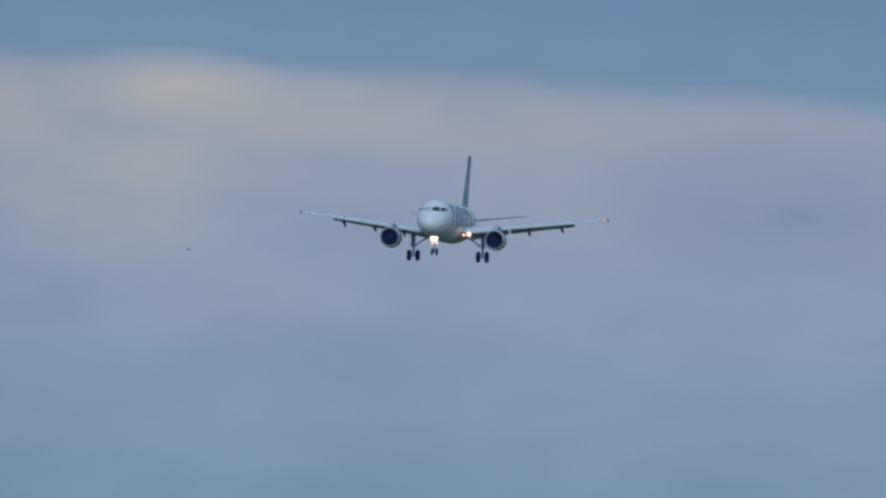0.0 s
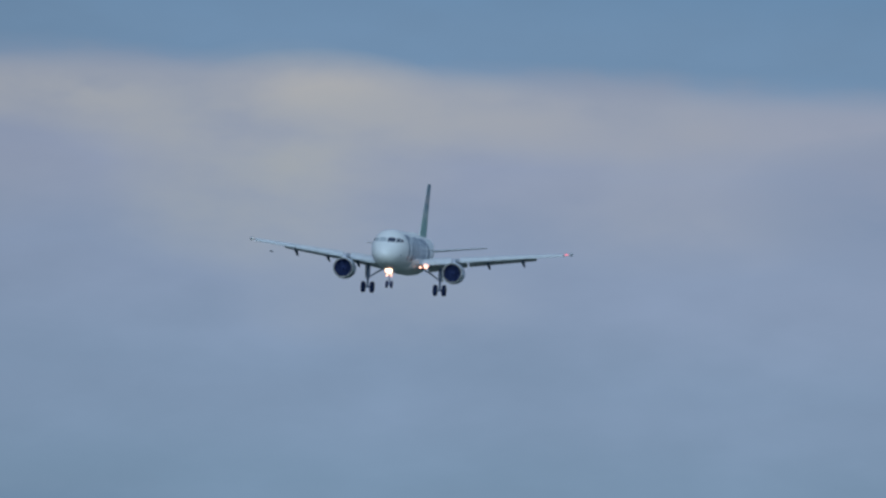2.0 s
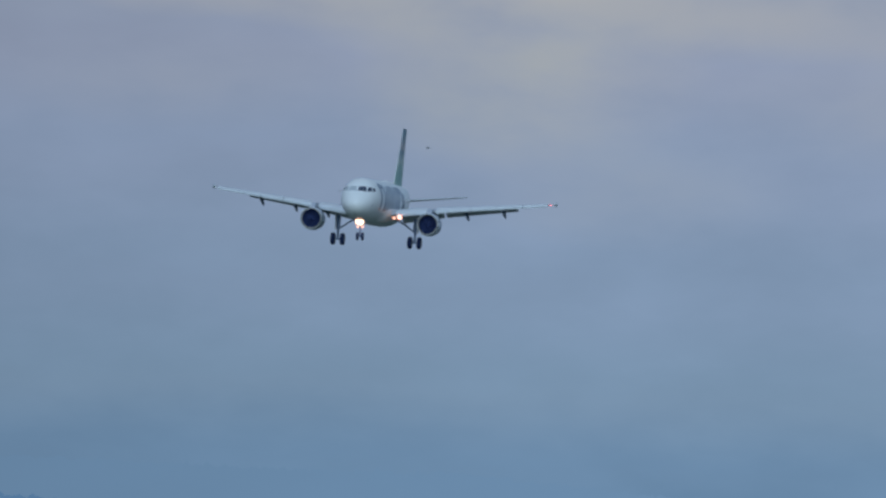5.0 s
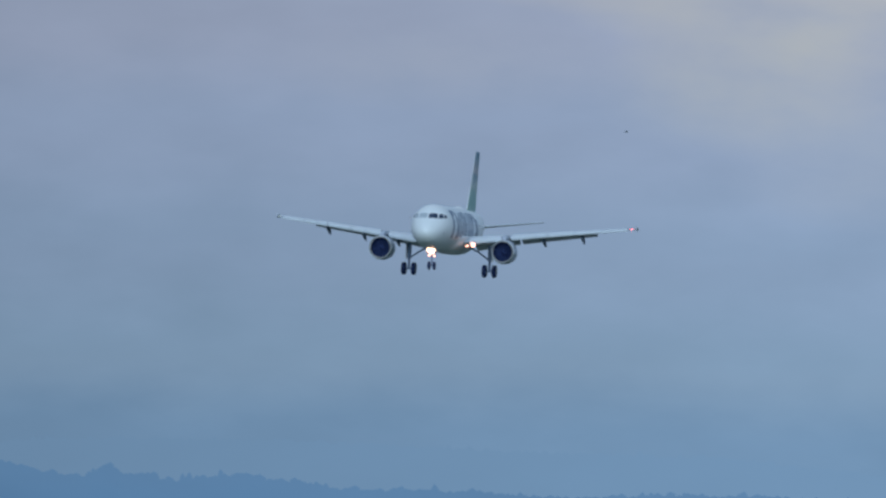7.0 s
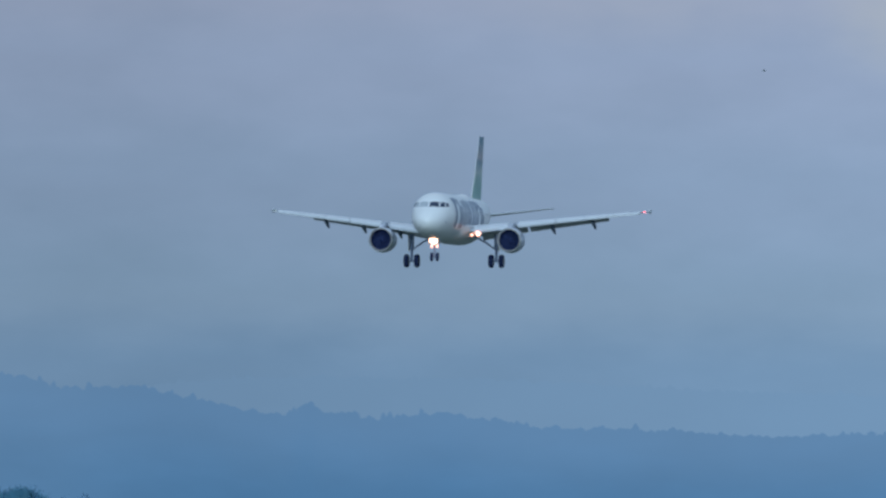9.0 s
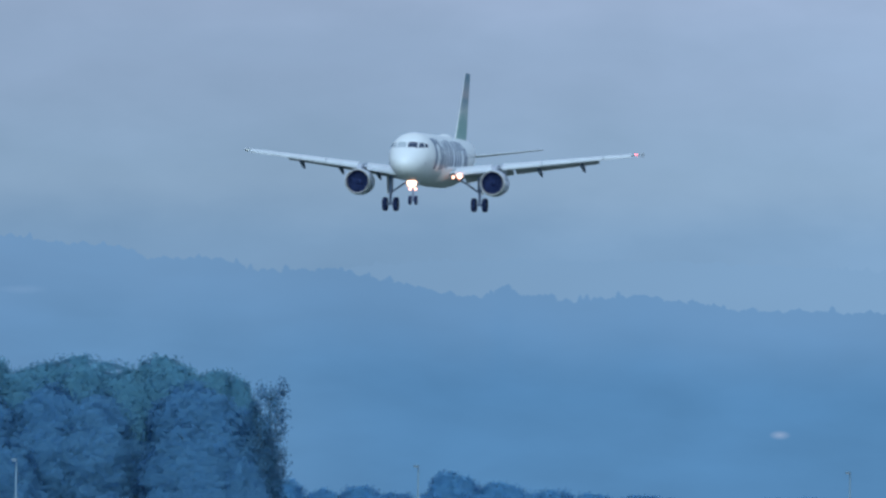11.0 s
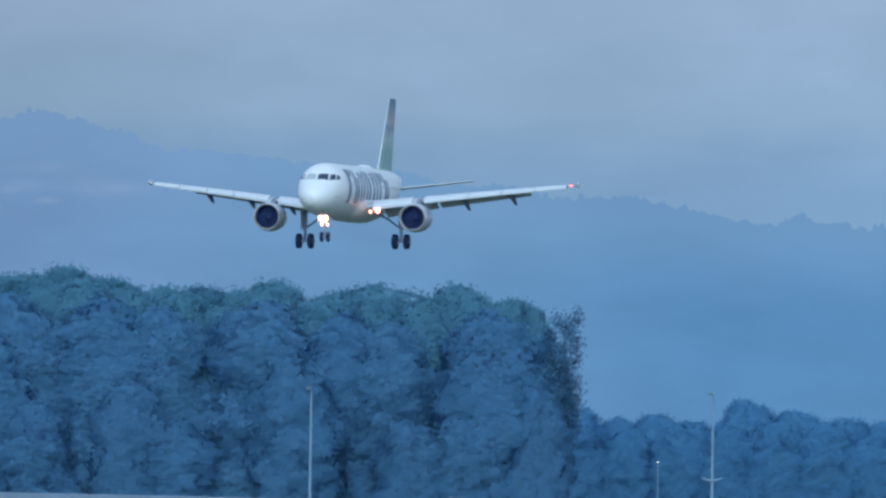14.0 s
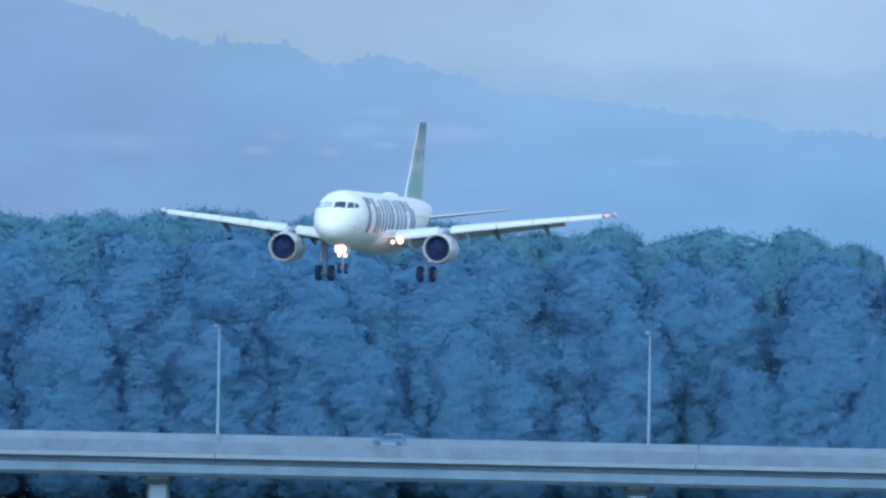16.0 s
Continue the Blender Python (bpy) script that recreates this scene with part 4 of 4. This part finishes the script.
        lead = 9.2 + 4.75 * u + (-1.2 * (1 - u / 0.06) if u < 0.06 else 0)
        trail = 15.0 + 1.5 * u
        fin.append([(h * 1.0, y, z) for y, h in aerofoil(lead, trail - lead, 0, 0.075 * (1 if u < 1 else 0.6), k=8)])
    finp = part("fin", loft(fin), TAIL, base, "tail fin in green, ochre and slate livery")
    edge = []
    for u in (0.02, 0.3, 0.6, 0.9, 1.0):
        z = 1.75 + 5.95 * u
        lead = 9.18 + 4.75 * u
        c = (5.4 - 3.2 * u)
        edge.append([(0, lead - 0.02, z), (0.0055 * c, lead + 0.004 * c, z), (0.0095 * c, lead + 0.014 * c, z), (-0.0095 * c, lead + 0.014 * c, z), (-0.0055 * c, lead + 0.004 * c, z)])
    part("fin_leading_edge", loft(edge), WHITE, finp, "white leading edge", smooth=False)
    for side in (1, -1):
        rs = [[(side * x, y, z) for y, z in aerofoil(lead, chord, z0, 0.125)] for x, lead, chord, z0 in ((0.5, 11.7, 3.8, 0.56), (2.0, 12.75, 3.2, 0.75), (4.5, 14.5, 2.3, 1.09), (6.1, 15.6, 1.75, 1.31), (6.35, 15.9, 1.4, 1.34))]
        part("tailplane", loft(rs), WINGGREY, base, "pale grey tailplane")
    # main gear
    tyre_profile = [(-0.2, 0.34), (-0.21, 0.46), (-0.18, 0.55), (-0.1, 0.585), (0.1, 0.585), (0.18, 0.55), (0.21, 0.46), (0.2, 0.34)]
    rim_profile = [(-0.14, 0.03), (-0.1, 0.2), (-0.17, 0.33), (0.17, 0.33), (0.1, 0.2), (0.14, 0.03)]
    for side in (1, -1):
        x = side * 3.8
        strut = part("main_gear_leg", join(tube([(x, -0.05, -1.35), (x, -0.02, -2.7)], [0.2, 0.19], 12), tube([(x, 0, -2.7), (x, 0, -3.72)], [0.12, 0.12], 12), tube([(x - 0.55, 0, -3.72), (x + 0.55, 0, -3.72)], [0.09, 0.09], 10)), STEEL, base, "grey main landing-gear leg")
        part("side_brace", join(tube([(x, 0.1, -2.75), (side * 2.75, 0.15, -2.0)], [0.07, 0.08], 8), tube([(side * 2.75, 0.15, -2.0), (side * 1.75, 0.15, -1.5)], [0.08, 0.07], 8)), STEEL, strut)
        part("torque_link", join(tube([(x, 0.15, -2.7), (x, 0.5, -3.1)], [0.06, 0.05], 6), tube([(x, 0.5, -3.1), (x, 0.12, -3.6)], [0.05, 0.06], 6)), STEEL, strut)
        part("gear_door", loft([[(x + side * 0.28 + o, -0.5, -1.35), (x + side * 0.28 + o, 0.45, -1.35), (x + side * 0.24 + o, 0.35, -2.85), (x + side * 0.24 + o, -0.4, -2.85)] for o in (-0.02, 0.02)]), BELLY, strut, "pale gear door", smooth=False)
        for o in (-0.465, 0.465):
            wheel = part("wheel", lathe(rim_profile, 20, "x", (x + o, 0, -3.72), True), RIM, strut, "dull grey wheel rim")
            part("tyre", lathe(tyre_profile, 28, "x", (x + o, 0, -3.72)), RUBBER, strut, "black tyre")
    # nose gear with its lamps
    y = -11.04
    leg = part("nose_gear_leg", join(tube([(0, y + 0.1, -1.9), (0, y + 0.03, -2.8)], [0.12, 0.11], 10), tube([(0, y, -2.8), (0, y, -3.58)], [0.075, 0.075], 10), tube([(-0.3, y, -3.58), (0.3, y, -3.58)], [0.06, 0.06], 8)), STEEL, base, "slim nose-gear leg")
    part("drag_brace", tube([(0, y + 0.05, -2.75), (0, y + 1.3, -2.0)], [0.06, 0.06], 8), STEEL, leg)
    for o in (-0.25, 0.25):
        part("wheel", lathe([(s * 0.55, r * 0.66) for s, r in rim_profile], 18, "x", (o, y, -3.58), True), RIM, leg, "small nose wheel rim")
        part("tyre", lathe([(s * 0.55, r * 0.66) for s, r in tyre_profile], 24, "x", (o, y, -3.58)), RUBBER, leg, "small black nose tyre")
        part("nose_door", loft([[(o * 1.5 + d, y - 0.9, -1.98), (o * 1.5 + d, y + 0.5, -1.98), (o * 1.7 + d, y + 0.4, -2.45), (o * 1.7 + d, y - 0.8, -2.45)] for d in (-0.015, 0.015)]), BELLY, leg, smooth=False)
        part("turnoff_light", lathe([(-0.05, 0.01), (-0.05, 0.07), (0.0, 0.1), (0.1, 0.05)], 12, "y", (o * 0.95, y - 0.16, -2.64), True), SMALL_LIGHT, leg, "small glowing lamp")
    part("taxi_light", lathe([(-0.08, 0.02), (-0.07, 0.29), (0.0, 0.37), (0.14, 0.22)], 20, "y", (0, y - 0.45, -2.08), True), NOSE_LIGHT, leg, "bright warm taxi light")
    return base


# ---- the car on the viaduct: drives towards -x ----
def minivan():
    base = tagged(new("car"), "blue minivan with silver trim driving along the viaduct", "car")
    side_line = [(-2.4, 0.42), (-2.42, 0.75), (-2.2, 0.95), (-1.35, 1.1), (-0.5, 1.68), (0.2, 1.78), (1.9, 1.74), (2.25, 1.55), (2.42, 0.95), (2.42, 0.42)]
    rings = []
    for y, inset, low in ((-0.93, 0.06, 0.0), (-0.97, 0.0, 0.0), (0.97, 0.0, 0.0), (0.93, 0.06, 0.0)):
        rings.append([(x * (1 - inset * 0.3), y * (1.0 if z < 1.05 else 0.86), z - inset * 0.3) for x, z in side_line])
    body = part("body", loft(rings), CARPAINT, base, "blue body")
    for s in (-1, 1):
        for a, b, c, d in (((-1.05, 1.12), (-0.15, 1.12), (-0.15, 1.62), (-0.45, 1.6)), ((-0.05, 1.12), (0.95, 1.12), (0.95, 1.64), (-0.05, 1.64)), ((1.05, 1.12), (2.1, 1.12), (1.95, 1.58), (1.05, 1.64))):
            part("side_window", loft([[(x, s * (0.99 if z < 1.2 else 0.87) + o * s, z) for x, z in (a, b, c, d)] for o in (-0.03, 0.012)]), CARGLASS, body, "dark side window", smooth=False)
        part("sill", box(-1.05, 1.05, s * 0.965 - 0.03, s * 0.965 + 0.03, 0.34, 0.5, 0.02), CARSILL, body, "pale silver sill")
        # thin pale strips added for the lighter outline of the roof
        part("roof_rail", box(-0.35, 1.9, s * 0.76 - 0.04, s * 0.76 + 0.04, 1.76, 1.84, 0.02), CARSILL, body, "pale strip along the roof edge")
        part("headlight", box(-2.44, -2.25, s * 0.72 - 0.18, s * 0.72 + 0.18, 0.7, 0.88, 0.03), HEADLAMP, body, "clear headlight")
        part("tail_light", box(2.3, 2.45, s * 0.8 - 0.1, s * 0.8 + 0.1, 0.85, 1.25, 0.03), TAILLAMP, body, "red tail light")
        part("mirror", box(-0.95, -0.78, s * 1.05 - 0.1, s * 1.05 + 0.1, 1.1, 1.28, 0.03), CARPAINT, body)
        for x in (-1.5, 1.5):
            w = part("wheel", lathe([(-0.1, 0.02), (-0.09, 0.2), (-0.11, 0.23), (0.11, 0.23), (0.09, 0.2), (0.1, 0.02)], 16, "y", (x, s * 0.86, 0.34), True), CARWHEEL, base, "alloy wheel")
            part("tyre", lathe([(-0.11, 0.22), (-0.12, 0.3), (-0.08, 0.34), (0.08, 0.34), (0.12, 0.3), (0.11, 0.22)], 20, "y", (x, s * 0.86, 0.34)), RUBBER, w, "black tyre")
    part("windscreen", loft([[(-1.3 + o, y, 1.13) for y in (-0.8, 0.8)] + [(-0.55 + o, y, 1.66) for y in (0.7, -0.7)] for o in (-0.035, 0.02)]), CARGLASS, body, "dark windscreen", smooth=False)
    part("bumper", box(-2.5, -2.3, -0.92, 0.92, 0.3, 0.55, 0.05), CARTRIM, body, "grey front bumper")
    part("bumper", box(2.3, 2.5, -0.92, 0.92, 0.3, 0.55, 0.05), CARTRIM, body, "grey rear bumper")
    return base


def bird():
    base = tagged(new("bird"), "small dark bird gliding far beyond the airliner", "bird")
    part("body", lathe([(-0.22, 0.01), (-0.17, 0.04), (-0.05, 0.065), (0.1, 0.05), (0.2, 0.01)], 10, "x", (0, 0, 0)), FEATHER, base)
    part("tail", loft([[(0.17, -0.02, 0), (0.17, 0.02, 0), (0.17, 0.02, 0.012), (0.17, -0.02, 0.012)], [(0.33, -0.07, 0), (0.33, 0.07, 0), (0.33, 0.07, 0.012), (0.33, -0.07, 0.012)]]), FEATHER, base, smooth=False)
    for s in (-1, 1):
        part("wing", loft([[(x0, s * y, z), (x0 + c * 0.4, s * y, z + 0.02), (x0 + c, s * y, z), (x0 + c * 0.5, s * y, z - 0.012)] for y, x0, c, z in ((0.03, -0.1, 0.22, 0.02), (0.25, -0.13, 0.2, 0.1), (0.55, -0.05, 0.14, 0.06), (0.72, 0.03, 0.05, 0.0))]), FEATHER, base, smooth=False)
    base.scale = (1.3, 1.3, 1.3)
    return base


PLANE = airliner()
CAR = minivan()
BIRD = bird()

# seconds, place, and turn in degrees
FLIGHT = [
    (0, 92.12, 2982.84, 86.31, -0.53, 0.91, -9.43), (0.5, 86.02, 2952.13, 84.86, -0.51, 0.70, -9.33), (1, 80.07, 2921.41, 83.39, -0.51, 1.11, -9.29),
    (1.5, 74.25, 2890.70, 81.91, -0.50, 1.95, -9.26), (2, 68.57, 2859.98, 80.42, -0.48, 2.21, -9.28), (2.5, 63.01, 2829.27, 78.91, -0.40, 1.80, -9.23),
    (3, 57.57, 2798.55, 77.39, -0.41, 2.18, -9.18), (3.5, 52.24, 2767.84, 75.85, -0.46, 2.67, -9.23), (4, 47.03, 2737.13, 74.30, -0.55, 3.42, -9.25),
    (4.2, 44.97, 2724.84, 73.68, -0.54, 3.10, -9.20), (4.7, 39.90, 2694.13, 72.11, -0.52, 2.63, -9.13), (5.25, 34.43, 2660.34, 70.36, -0.51, 2.11, -9.07),
    (5.8, 29.07, 2626.55, 68.60, -0.49, 1.58, -9.01), (6.3, 24.28, 2595.84, 66.99, -0.47, 1.11, -8.97), (6.5, 22.39, 2583.55, 66.34, -0.43, 1.13, -8.88),
    (7, 17.69, 2552.84, 64.70, -0.39, 1.36, -8.90), (7.5, 13.06, 2522.13, 63.05, -0.37, 0.32, -8.83), (8, 8.47, 2491.41, 61.39, -0.38, -0.37, -8.80),
    (8.5, 3.93, 2460.70, 59.72, -0.37, -0.19, -8.86), (9, -0.58, 2429.98, 58.03, -0.36, -0.53, -8.98), (9.2, -2.38, 2417.70, 57.35, -0.37, -0.93, -9.03),
    (9.75, -7.31, 2383.91, 55.46, -0.39, -0.66, -9.08), (10.25, -11.78, 2353.20, 53.74, -0.42, -0.41, -9.15), (10.75, -16.26, 2322.48, 52.00, -0.45, -0.16, -9.22),
    (11.3, -21.20, 2288.70, 50.07, -0.49, 0.11, -9.31), (11.5, -23.01, 2276.41, 49.36, -0.45, 0.01, -9.34), (12, -27.54, 2245.70, 47.59, -0.33, -0.42, -9.45),
    (12.5, -32.13, 2214.98, 45.80, -0.39, -1.01, -9.64), (13, -36.77, 2184.27, 44.00, -0.38, -1.78, -9.77), (13.5, -41.48, 2153.55, 42.18, -0.45, -1.18, -9.92),
    (14, -46.28, 2122.84, 40.35, -0.57, -0.39, -10.08), (14.5, -51.17, 2092.12, 38.51, -0.58, -0.23, -10.14), (15, -56.18, 2061.41, 36.65, -0.52, -0.69, -10.29),
    (15.5, -61.31, 2030.70, 34.78, -0.72, -0.96, -10.45), (16, -66.58, 1999.98, 32.89, -0.78, -0.19, -10.66),
]


def motions():
    walk(PLANE, [(t, pose(x, y, z, rx, ry, rz)) for t, x, y, z, rx, ry, rz in FLIGHT])
    lane = BRIDGE_Y - 1.0
    rows = []
    for t in (0.0, 8.0, 16.0):
        x = -126.8 + 28.4 * (16 - t)
        rows.append((t, pose(x, lane, top_z(x) - 1.16, 0, -math.degrees(GRADE), 0)))
    walk(CAR, rows)
    walk(BIRD, [(t, pose(77.0 - 4.16 * t, 3600, 95.1 - 0.06 * t, 0, 0, 8)) for t in (0.0, 8.0, 16.0)])


motions()
